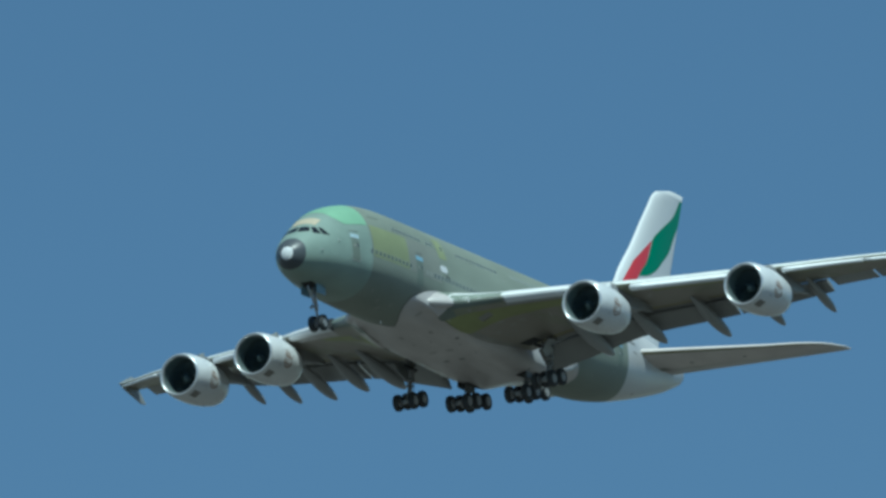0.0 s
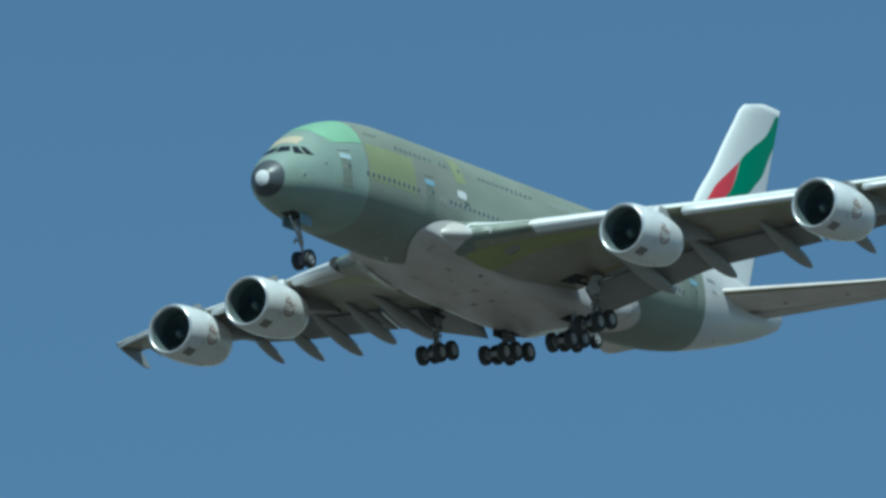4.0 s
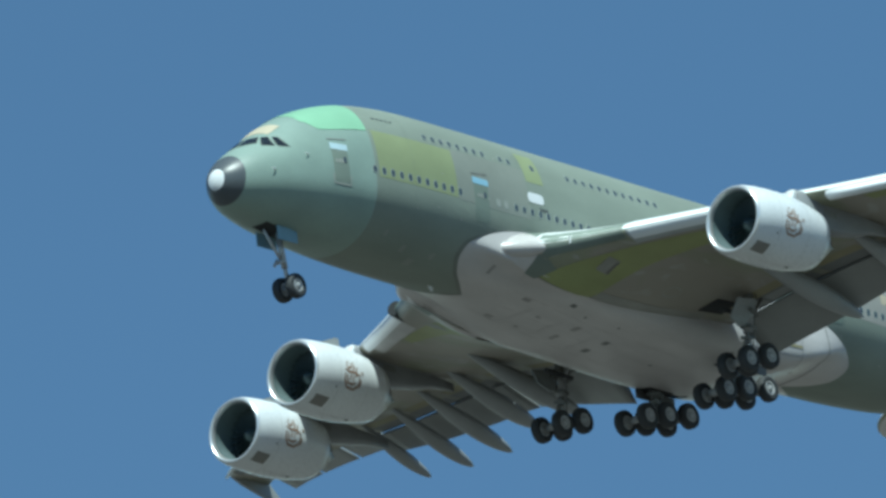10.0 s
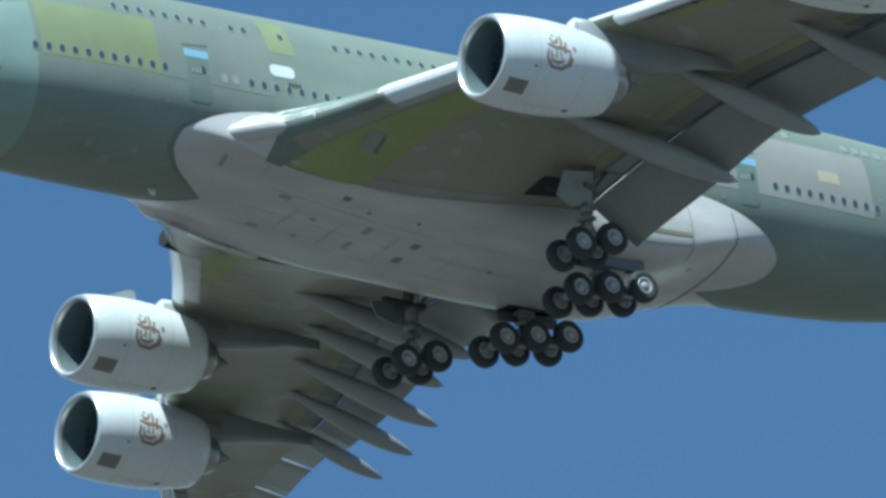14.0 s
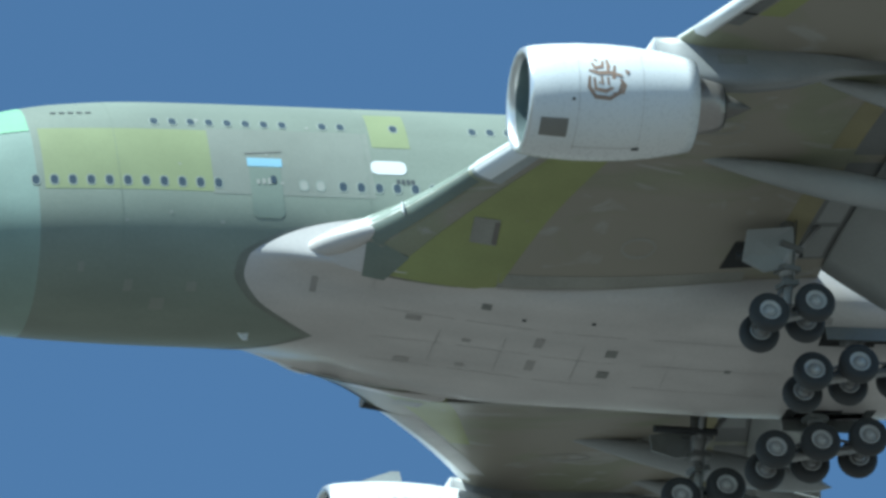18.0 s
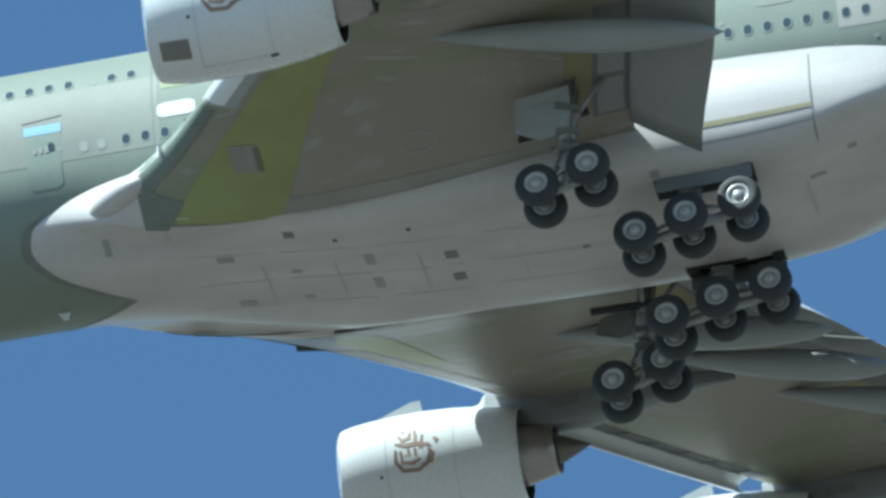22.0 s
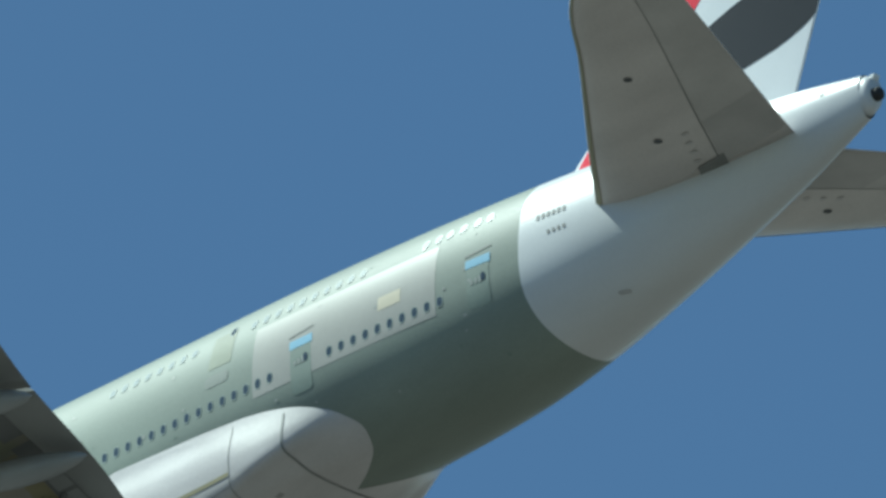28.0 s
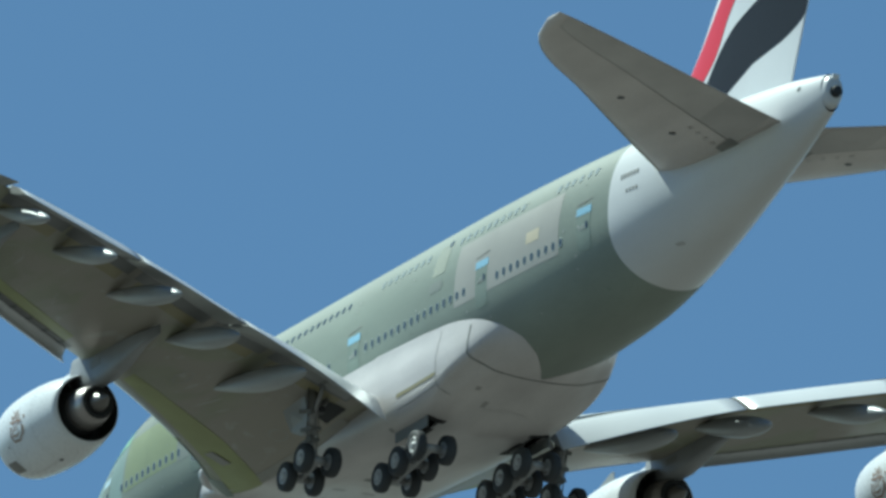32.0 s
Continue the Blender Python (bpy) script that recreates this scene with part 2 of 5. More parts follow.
def box(bm, lo, hi, m=None):
    vs = [bm.verts.new((x, y, z)) for x in (lo[0], hi[0]) for y in (lo[1], hi[1]) for z in (lo[2], hi[2])]
    for q in ((0, 1, 3, 2), (4, 6, 7, 5), (0, 4, 5, 1), (2, 3, 7, 6), (0, 2, 6, 4), (1, 5, 7, 3)):
        bm.faces.new([vs[i] for i in q])
    if m:
        bmesh.ops.transform(bm, matrix=m, verts=vs)
    return vs


def rod(bm, a, b, r, n=10, r2=None):
    a, b = Vector(a), Vector(b)
    q = (b - a).to_track_quat("Z", "Y")
    rings = []
    for p, rad in ((a, r), (b, r2 or r)):
        rings.append([bm.verts.new(p + q @ Vector((rad * math.cos(2 * math.pi * j / n), rad * math.sin(2 * math.pi * j / n), 0))) for j in range(n)])
    for j in range(n):
        k = (j + 1) % n
        bm.faces.new((rings[0][j], rings[0][k], rings[1][k], rings[1][j]))
    bm.faces.new(rings[0][::-1])
    bm.faces.new(rings[1])


def plate(outline, y0, y1):
    """A flat slab with that outline in x and z, between two values of y."""
    bm = bmesh.new()
    a = [bm.verts.new((x, y0, z)) for x, z in outline]
    b = [bm.verts.new((x, y1, z)) for x, z in outline]
    n = len(a)
    bm.faces.new(a)
    bm.faces.new(b[::-1])
    for j in range(n):
        k = (j + 1) % n
        bm.faces.new((a[j], b[j], b[k], a[k]))
    return bm


# ---- ground ----
gm = bmesh.new()
bmesh.ops.create_circle(gm, cap_ends=True, radius=9000, segments=64)
ground = part("ground", gm, GRASS, None)
tagged(ground, "flat dry meadow that reaches the horizon", "ground", kind="structure")

# ---- a thin wisp of cloud, far off ----
cm = bpy.data.materials.new("thin_cloud")
cm.use_nodes = True
cn, cl = cm.node_tree.nodes, cm.node_tree.links
for node in list(cn):
    cn.remove(node)
c_out = cn.new("ShaderNodeOutputMaterial")
c_mix = cn.new("ShaderNodeMixShader")
c_tr = cn.new("ShaderNodeBsdfTransparent")
c_df = cn.new("ShaderNodeBsdfDiffuse")
c_df.inputs[0].default_value = (0.9, 0.9, 0.92, 1)
c_co = cn.new("ShaderNodeTexCoord")
c_gr = cn.new("ShaderNodeTexGradient")
c_gr.gradient_type = "SPHERICAL"
c_no = cn.new("ShaderNodeTexNoise")
c_no.inputs["Scale"].default_value = 1.6
c_no.inputs["Detail"].default_value = 6
c_mu = cn.new("ShaderNodeMath")
c_mu.operation = "MULTIPLY"
c_m2 = cn.new("ShaderNodeMath")
c_m2.operation = "MULTIPLY"
c_m2.inputs[1].default_value = 0.35
cl.new(c_co.outputs["Object"], c_gr.inputs[0])
cl.new(c_co.outputs["Object"], c_no.inputs["Vector"])
cl.new(c_gr.outputs["Fac"], c_mu.inputs[0])
cl.new(c_no.outputs["Fac"], c_mu.inputs[1])
c_m3 = cn.new("ShaderNodeMath")
c_m3.operation = "MULTIPLY"
cl.new(c_mu.outputs[0], c_m3.inputs[0])
cl.new(c_gr.outputs["Fac"], c_m3.inputs[1])
cl.new(c_m3.outputs[0], c_m2.inputs[0])
cl.new(c_m2.outputs[0], c_mix.inputs[0])
cl.new(c_tr.outputs[0], c_mix.inputs[1])
cl.new(c_df.outputs[0], c_mix.inputs[2])
cl.new(c_mix.outputs[0], c_out.inputs[0])
bm = bmesh.new()
for k in range(5):
    z = -0.3 + 0.15 * k
    ring = [bm.verts.new((0.95 * math.cos(2 * math.pi * j / 28), 0.95 * math.sin(2 * math.pi * j / 28) * (1 - 0.2 * abs(z)), z * 0.2 + 0.1 * math.sin(3 * j))) for j in range(28)]
    mid = bm.verts.new((0, 0, z * 0.3))
    for j in range(28):
        bm.faces.new((ring[j], ring[(j + 1) % 28], mid))
cloud = part("cloud", bm, cm, None)
cloud.matrix_world = look((2311.5, 1734.8, 806.4), (0, 0, 1.6)) @ Matrix.Diagonal((26, 17, 6, 1))
tagged(cloud, "thin white wisp of cloud low in the blue sky", "cloud", kind="stuff")

# ---- the aircraft: x runs aft from the nose, y to starboard, z up ----
airliner = new("airliner")
tagged(airliner, "four-engined double-deck airliner in patchy green primer with painted tail", "airplane")

NX = [0, 0.1, 0.4, 1, 2, 3, 4, 5, 6, 8, 10, 13, 16]
half_w = pchip([math.sqrt(x) for x in NX + [42, 46, 50, 53, 56, 60, 64, 68, 71.1]],
               [0, 0.42, 0.86, 1.38, 1.95, 2.32, 2.60, 2.82, 2.99, 3.27, 3.45, 3.56, 3.57, 3.57, 3.52, 3.38, 3.18, 2.88, 2.32, 1.68, 1.04, 0.5])
z_top = pchip([math.sqrt(x) for x in NX + [42, 50, 56, 62, 68, 71.1]],
              [-1.45, -1.0, -0.58, 0.0, 0.70, 1.42, 2.16, 2.80, 3.28, 3.95, 4.33, 4.54, 4.57, 4.55, 4.42, 4.22, 3.92, 3.38, 2.85])
z_bot = pchip([math.sqrt(x) for x in NX + [43, 47, 52, 56, 60, 64, 68, 71.1]],
              [-1.45, -1.88, -2.24, -2.64, -2.96, -3.16, -3.31, -3.43, -3.52, -3.68, -3.78, -3.86, -3.88, -3.88, -3.86, -3.64, -3.1, -2.24, -1.22, -0.05, 1.12])
z_mid = pchip([math.sqrt(x) for x in (0, 2, 5, 9, 14, 43, 50, 56, 64, 71.1)], [-1.45, -1.2, -0.9, -0.62, -0.45, -0.45, -0.25, 0.25, 1.2, 2.2])
p_up = pchip([math.sqrt(x) for x in (0, 4, 10, 44, 71.1)], [2.0, 2.15, 2.4, 2.4, 2.0])


def hull(x, a):
    """The skin at station x; a runs from the crown (0) over port (pi/2) to the keel (pi)."""
    s = math.sqrt(x)
    w, zt, zb, zm, p = half_w(s), z_top(s), z_bot(s), z_mid(s), p_up(s)
    c, si = math.cos(a), math.sin(a)
    if c < 0:
        p = 2.08
    h = zt - zm if c >= 0 else zm - zb
    return Vector((x, -w * math.copysign(abs(si) ** (2 / p), si), zm + h * math.copysign(abs(c) ** (2 / p), c)))


def skin(x, z, side=-1, off=0.0):
    """The skin at station x and height z, port side for -1, raised by off."""
    s = math.sqrt(x)
    w, zt, zb, zm, p = half_w(s), z_top(s), z_bot(s), z_mid(s), p_up(s)

    def y_at(xx, zz):
        q = math.sqrt(max(xx, 0.001))
        w2, zt2, zb2, zm2, p2 = half_w(q), z_top(q), z_bot(q), z_mid(q), p_up(q)
        if zz < zm2:
            p2 = 2.08
        u = (zz - zm2) / ((zt2 - zm2) if zz >= zm2 else (zm2 - zb2))
        return w2 * max(0.0, 1 - min(1, abs(u)) ** p2) ** (1 / p2)
    y = y_at(x, z)
    dx, dz = (y_at(x + 0.02, z) - y_at(x - 0.02, z)) / 0.04, (y_at(x, z + 0.02) - y_at(x, z - 0.02)) / 0.04
    n = Vector((-dx, 1, -dz)).normalized()
    v = Vector((x, y, z)) + n * off
    return Vector((v.x, side * v.y, v.z)), Vector((n.x, side * n.y, n.z))


def tail_joint(a):
    """Station of the white paint's front edge at angle a; it lies further aft at the keel."""
    a = min(a, 2 * math.pi - a)
    u = min(max((a - 1.8) / 1.3, 0), 1)
    return 55.85 + 0.6 * u * u * (3 - 2 * u)


def hull_part(name, x0, x1, material, label, steps, front_fine=False):
    na = 72
    rows = []
    for i in range(steps + 1):
        u = (i / steps) ** 2 if front_fine else i / steps
        row = []
        for j in range(na):
            a = 2 * math.pi * j / na
            p0, p1 = (v(a) if callable(v) else v for v in (x0, x1))
            row.append(hull(max(p0 + (p1 - p0) * u, 1e-5), a))
        rows.append(row)
    return part(name, grid(rows, closed=True), material, airliner, label)


hull_part("radome_tip", 0.0, 0.16, WHITE, "small white cap at the very nose", 8, True)
hull_part("radome", 0.16, 0.92, RADOME, "dark grey nose cone", 14)
nose_section = hull_part("nose_section", 0.92, 8.75, PRIMER_NOSE, "nose in bluish green primer", 40)
fuselage = hull_part("fuselage_barrel", 8.75, tail_joint, PRIMER, "double-deck fuselage in grey green primer", 90)
tail_section = hull_part("tail_section", tail_joint, 71.1, TAILWHITE, "tapering tail painted white", 40)


def skin_patch(name, x0, x1, z0, z1, material, parent, label="", off=0.01, side=-1, lean=0.0, nx=10, nz=8, rnd=0.0):
    rows = []
    for i in range(nz + 1):
        z = z0 + (z1 - z0) * i / nz
        cut = 0.0
        if rnd:
            d = min(z - z0, z1 - z)
            if d < rnd:
                cut = rnd - math.sqrt(max(0, rnd**2 - (rnd - d) ** 2))
        rows.append([skin(x0 + cut + (x1 - x0 - 2 * cut) * j / nx + lean * (z - z0), z, side, off)[0] for j in range(nx + 1)])
    return part(name, grid(rows), material, parent, label)


def crown_patch(name, x0, x1, a0, a1, material, parent, label, off=0.01):
    rows = []
    for i in range(25):
        x = x0 + (x1 - x0) * i / 24
        row = []
        for j in range(25):
            a = a0(x) + (a1(x) - a0(x)) * j / 24
            p = hull(x, a)
            c = Vector((x, 0, z_mid(math.sqrt(x))))
            row.append(p + (p - c).normalized() * off)
        rows.append(row)
    return part(name, grid(rows), material, parent, label)


# crown and side patches of other primers and bare composite
crown_patch("crown_panel", 5.0, 8.7, lambda x: -0.95, pchip([5.0, 5.7, 8.7], [0.6, 0.92, 1.03]), MINT, nose_section, "bright mint green crown panel", 0.02)
crown_patch("brow_panel", 3.15, 4.0, lambda x: -0.4, lambda x: 0.46, SAND, nose_section, "pale sand panel above the cockpit", 0.02)
skin_patch("side_panel", 9.0, 14.85, -0.42, 2.2, YELLOW, fuselage, "yellow green upper side panel", nx=24, nz=28, off=0.006)
skin_patch("door_surround", 20.6, 21.95, 1.66, 3.4, YELLOW, fuselage, "pale yellow green panel round an upper door")
skin_patch("repair_patch", 20.45, 21.7, 0.5, 1.06, WHITE, fuselage, "white rounded patch", rnd=0.22, off=0.014, nz=14)
skin_patch("side_panel", 14.8, 20.5, -0.5, 2.3, GREYPRIMER, fuselage, "slightly greyer primed side panel", off=0.006)
skin_patch("side_panel", 42.45, 51.85, -0.62, 2.36, COMPOSITE, fuselage, "beige grey composite panel", nx=30, nz=30, off=0.006)
skin_patch("repair_patch", 48.98, 50.12, 0.6, 1.16, SAND, fuselage, "small sand coloured patch", off=0.014)
skin_patch("door_surround", 40.0, 41.2, 1.5, 3.0, CREAM, fuselage, "pale cream panel round an upper door")
skin_patch("repair_patch", 39.88, 41.12, 0.7, 1.2, GREYPRIMER, fuselage, "pale rounded patch", rnd=0.2, off=0.012, nz=12)
for x, z, w, h in ((13.0, -3.62, 0.5, 0.09), (11.9, -3.3, 0.3, 0.12), (10.2, -2.9, 0.22, 0.12), (14.1, -3.3, 0.35, 0.1)):
    skin_patch("tape_patch", x - w / 2, x + w / 2, z - h, z + h, GREYPRIMER, fuselage, nx=3, nz=3)
# small squares of tape scattered over the skin
rnd = random.Random(7)
for k in range(90):
    x, z, sd = rnd.uniform(9.5, 54.5), rnd.uniform(-2.9, 3.2), rnd.choice((-1, 1))
    w = rnd.uniform(0.04, 0.09)
    skin_patch("tape_patch", x - w, x + w, z - w * 0.7, z + w * 0.7, rnd.choice((BEIGE, BEIGE, DOORPRIMER)), fuselage, off=0.014, side=sd, nx=1, nz=1)
skin_patch("drain_smudge", 59.35, 59.85, -2.0, -1.88, JOINT, tail_section, "dark drain smudge under the tail", rnd=0.08, nz=6, nx=6, off=0.012)
# fine joints of the skin panels
for x in (11.6, 20.3):
    for sd in (-1, 1):
        skin_patch("skin_joint", x - 0.008, x + 0.008, -2.4, 4.2, GREYJOINT, fuselage, off=0.017, side=sd, nx=1, nz=26)
# blade antennas under the keel
for x in (16.3,):
    zz = z_bot(math.sqrt(x))
    bm = plate([(x - 0.22, zz + 0.05), (x - 0.02, zz - 0.26), (x + 0.14, zz - 0.26), (x + 0.22, zz + 0.05)], -0.025, 0.025)
    part("blade_antenna", bm, WHITE, fuselage, "small white blade antenna", smooth=False)


# cabin doors on the main and upper deck
def cabin_door(x, z0, z1, w, film=BLUE, body=DOORPRIMER):
    for side in (-1, 1):
        door = skin_patch("cabin_door", x - w / 2, x + w / 2, z0, z1, body, airliner,
                          "closed cabin door", off=0.010, side=side, rnd=0.16, nz=18)
        if film:
            skin_patch("protective_film", x - w / 2 - 0.04, x + w / 2 + 0.06, z1 - 0.30, z1 + 0.05, film, door, "strip of light blue film", off=0.018, side=side, nz=4)
        skin_patch("door_window", x + 0.16, x + 0.36, z1 - 1.0, z1 - 0.66, CABIN, door, off=0.028, side=side, nz=6, nx=4, rnd=0.08)
        for k in range(3):
            skin_patch("door_marking", x - 0.34 + 0.2 * k, x - 0.22 + 0.2 * k, z1 - 1.02, z1 - 0.84 + 0.04 * k, BEIGE, door, off=0.026, side=side, nz=2, nx=2)
        rows = []
        for z in (z1 + 0.22, z1 + 0.27):
            rows.append([skin(x - w / 2 - 0.1 + (w + 0.2) * j / 8, z + 0.12 * j / 8, side, 0.025)[0] for j in range(9)])
        part("rain_gutter", grid(rows), SEAM, door)


cabin_door(6.42, -1.2, 0.9, 1.0, PALEFILM)
for x0, x1, z0, z1 in ((5.86, 6.98, -1.28, -1.2), (5.84, 5.9, -1.26, -0.75), (6.94, 7.0, -1.26, -0.75)):
    skin_patch("door_sealant", x0, x1, z0, z1, BEIGE, nose_section, off=0.02, nx=4, nz=3)
for x, z in ((4.35, 0.05), (2.3, -1.0)):
    p, nrm = skin(x, z, -1)
    bm = bmesh.new()
    rod(bm, p, p + nrm * 0.10, 0.04, 8)
    rod(bm, p + nrm * 0.10, p + nrm * 0.10 + Vector((-0.22, 0, 0)), 0.025, 8)
    part("air_probe", bm, WHITE, nose_section, "small pale air probe")
cabin_door(16.7, -1.35, 0.95, 1.12)
cabin_door(32.6, -1.0, 0.75, 1.1)
cabin_door(45.0, -1.22, 0.95, 1.08)
cabin_door(53.92, -0.95, 1.02, 1.08)

# cabin windows: one pane and one frame shape, shared
def window_mesh(w, h, depth, hole=0.0):
    bm = bmesh.new()
    n = 14
    ring = []
    for k in range(n):
        a = 2 * math.pi * k / n
        ring.append((w / 2 * math.copysign(abs(math.cos(a)) ** 0.8, math.cos(a)), h / 2 * math.copysign(abs(math.sin(a)) ** 0.8, math.sin(a))))
    top = [bm.verts.new((x, z, depth)) for x, z in ring]
    low = [bm.verts.new((x * 1.08, z * 1.08, -0.02)) for x, z in ring]
    bm.faces.new(top)
    for k in range(n):
        bm.faces.new((low[k], low[(k + 1) % n], top[(k + 1) % n], top[k]))
    return bm


def mesh_of(name, bm, material):
    me = bpy.data.meshes.new(name)
    bmesh.ops.recalc_face_normals(bm, faces=bm.faces)
    for f in bm.faces:
        f.smooth = False
    bm.to_mesh(me)
    bm.free()
    me.materials.append(material)
    return me


PANE = mesh_of("cabin_window", window_mesh(0.255, 0.36, 0.016), CABIN)
PANE_CLOSED = mesh_of("cabin_window_blank", window_mesh(0.24, 0.34, 0.014), BEIGE)
PANE_BLIND = mesh_of("cabin_window_blind", window_mesh(0.24, 0.34, 0.016), BLIND)
PANE_FRAME = mesh_of("window_frame", window_mesh(0.34, 0.46, 0.013), FRAMEWHITE)


def window(x, z, pane=PANE):
    for side in (-1, 1):
        p, n = skin(x, z, side)
        up = Vector((0, 0, 1))
        r = up.cross(n).normalized()
        u = n.cross(r)
        m = Matrix((r, u, n)).transposed().to_4x4()
        m.translation = p
        for name, mesh in (("cabin_window", pane), ("window_frame", PANE_FRAME)):
            w = new(name, mesh)
            w.parent = fuselage
            w.matrix_basis = m


for k in range(11):
    window(8.69 + 0.633 * k, -0.07)
for k in range(2):
    window(18.02 + 0.58 * k, -0.07, PANE_CLOSED)
for k in range(18):
    window(19.39 + 0.635 * k, -0.07)
for k in range(16):
    window(33.84 + 0.635 * k, -0.08)
for k in range(10):
    window(46.48 + 0.62 * k, -0.12)
for k in range(8):
    window(13.1 + 0.642 * k, 2.6)
for x in (19.0, 19.64, 21.5):
    window(x, 2.6)
for k in range(12):
    window(24.3 + 0.635 * k, 2.6)
for k in range(8):
    window(34.48 + 0.635 * k, 2.77, PANE_BLIND)
window(40.95, 2.95)
for k in range(10):
    window(42.13 + 0.635 * k, 2.77, PANE_BLIND)
for x in (51.05, 51.68, 52.24, 52.9, 53.6, 54.2):
    window(x, 2.75, PANE_BLIND)

# cockpit windows, by the width and height of their corners
def nose_x(y, z):
    lo, hi = 0.3, 9.0
    for _ in range(30):
        m = (lo + hi) / 2
        q = math.sqrt(m)
        zm = z_mid(q)
        h, p = (z_top(q) - zm, p_up(q)) if z > zm else (zm - z_bot(q), 2.08)
        if (abs(y) / half_w(q)) ** p + (abs(z - zm) / h) ** p < 1:
            hi = m
        else:
            lo = m
    return hi


def cockpit_window(a, b, c, d):
    a, b, c, d = (Vector(v) for v in (a, b, c, d))
    for side in (-1, 1):
        for grow, off, mat, name in ((0.05, 0.012, PRIMER_DARK, "window_frame"), (0.0, 0.024, GLASS, "cockpit_window")):
            mid = (a + b + c + d) / 4
            rows = []
            for i in range(7):
                p, q = a.lerp(d, i / 6), b.lerp(c, i / 6)
                row = []
                for j in range(7):
                    v = p.lerp(q, j / 6)
                    v = v + (v - mid).normalized() * grow if (v - mid).length > 0 else v
                    row.append((nose_x(v.x, v.y) - off * 0.75, side * v.x, v.y + off * 0.6))
                rows.append(row)
            part(name, grid(rows), mat, nose_section, "dark cockpit pane" if mat == GLASS else "")


cockpit_window((0.08, 1.19), (0.78, 1.13), (1.02, 0.68), (0.1, 0.66))
cockpit_window((0.93, 1.10), (1.24, 1.07), (1.80, 0.42), (1.36, 0.48))
cockpit_window((1.40, 1.06), (1.64, 1.0), (2.20, 0.40), (1.90, 0.42))

# markings on the skin, as plain bars
for k in range(4):
    skin_patch("stencil_bar", 21.3 + 0.17 * k, 21.42 + 0.17 * k, 0.12, 0.3, INK, fuselage, off=0.02, nx=1, nz=1)
for k in range(6):
    skin_patch("registration_bar", 56.66 + 0.24 * k, 56.8 + 0.24 * k, 1.62, 1.84, SEAM, tail_section, off=0.02, nx=1, nz=1)
for k in range(4):
    skin_patch("registration_bar", 57.2 + 0.24 * k, 57.32 + 0.24 * k, 0.88, 1.04, SEAM, tail_section, off=0.02, nx=1, nz=1)
for k in range(5):
    skin_patch("stencil_bar", 9.6 + 0.3 * k, 9.8 + 0.3 * k, 3.0, 3.08, INK, fuselage, off=0.02, nx=1, nz=1)

# tail cone end
tc = lathe([(0, 0.50), (0.25, 0.45), (0.45, 0.38), (0.47, 0.0)], (71.05, 0, 2.02), 24, squash=1.6)
tail_cone = part("tail_cone", tc, TAILWHITE, airliner, "white end of the tail cone")
part("exhaust_outlet", lathe([(0, 0.02), (0, 0.22), (0.2, 0.27), (0.42, 0.25), (0.5, 0.16), (0.5, 0.01)], (71.3, 0, 1.92), 20), DARK, tail_cone, "black auxiliary exhaust")
part("tail_lip", plate([(70.6, 2.62), (71.62, 2.72), (71.6, 2.62), (71.4, 2.36), (70.9, 2.3)], -0.16, 0.16), WHITE, tail_cone, smooth=False)
skin_patch("vent_opening", 69.35, 69.6, 2.4, 2.62, INK, tail_section, "small dark vent", rnd=0.08, nz=6, nx=3, off=0.015)

# ---- belly fairing ----
def smooth(u):
    u = min(max(u, 0), 1)
    return u * u * (3 - 2 * u)


FB = 1.46
fair_front = pchip([0, 0.236, 0.5, 0.764, 0.935, 1.12, 1.262, 1.354, FB], [18.76, 17.6, 16.4, 15.88, 16.0, 16.95, 18.3, 20.1, 25.0])
fair_rear = pchip([0, 0.194, 0.472, 0.697, 0.971, 1.211, 1.325, 1.4, FB], [44.2, 45.5, 46.7, 46.95, 46.26, 44.7, 43.15, 41.0, 35.0])


fair_low = pchip([15.5, 17, 19, 21, 24.5, 29.7, 34.8, 38, 40.2, 41.3, 42.5, 43.7, 45.2, 47], [-3.9, -3.98, -4.12, -4.3, -4.53, -4.74, -4.93, -4.92, -4.76, -4.58, -4.36, -4.16, -3.96, -3.88])


def fairing_point(x, b):
    """b runs from the keel (0) to the upper edge of the fairing (about 1.7)."""
    a = abs(b)
    sgn = -1 if b < 0 else 1
    q = hull(x, math.pi - a)
    inner = Vector((x, -q.y, q.z))
    zc, w, p = -2.95, 3.92, 4.2
    u = a / FB / 0.74
    if u < 1:
        c, si = math.cos(u * math.pi / 2), math.sin(u * math.pi / 2)
        outer = Vector((x, w * si ** (2 / p), zc - (zc - fair_low(x)) * c ** (2 / p)))
    else:
        u = min(1, (a / FB - 0.74) / 0.26)
        outer = Vector((x, w - 0.36 * u**1.6, zc + (-1.16 - zc) * u))
    c0 = Vector((x, 0, -0.5))
    inner = inner + (inner - c0).normalized() * 0.012
    f, r = fair_front(a), fair_rear(a)
    k = smooth((a - 0.6) / 0.5)
    e = max(0, min((x - f) / (10.5 - 5.5 * k), (r - x) / (6.4 - 2.4 * k), (FB + 0.02 - a) / 0.25))
    v = inner.lerp(outer, smooth(e) ** (1 - 0.5 * k))
    return Vector((v.x, sgn * v.y, v.z))


def in_bay(p):
    return 36.3 < p.x < 38.9 and 2.42 < abs(p.y) < 2.92 and p.z < -4


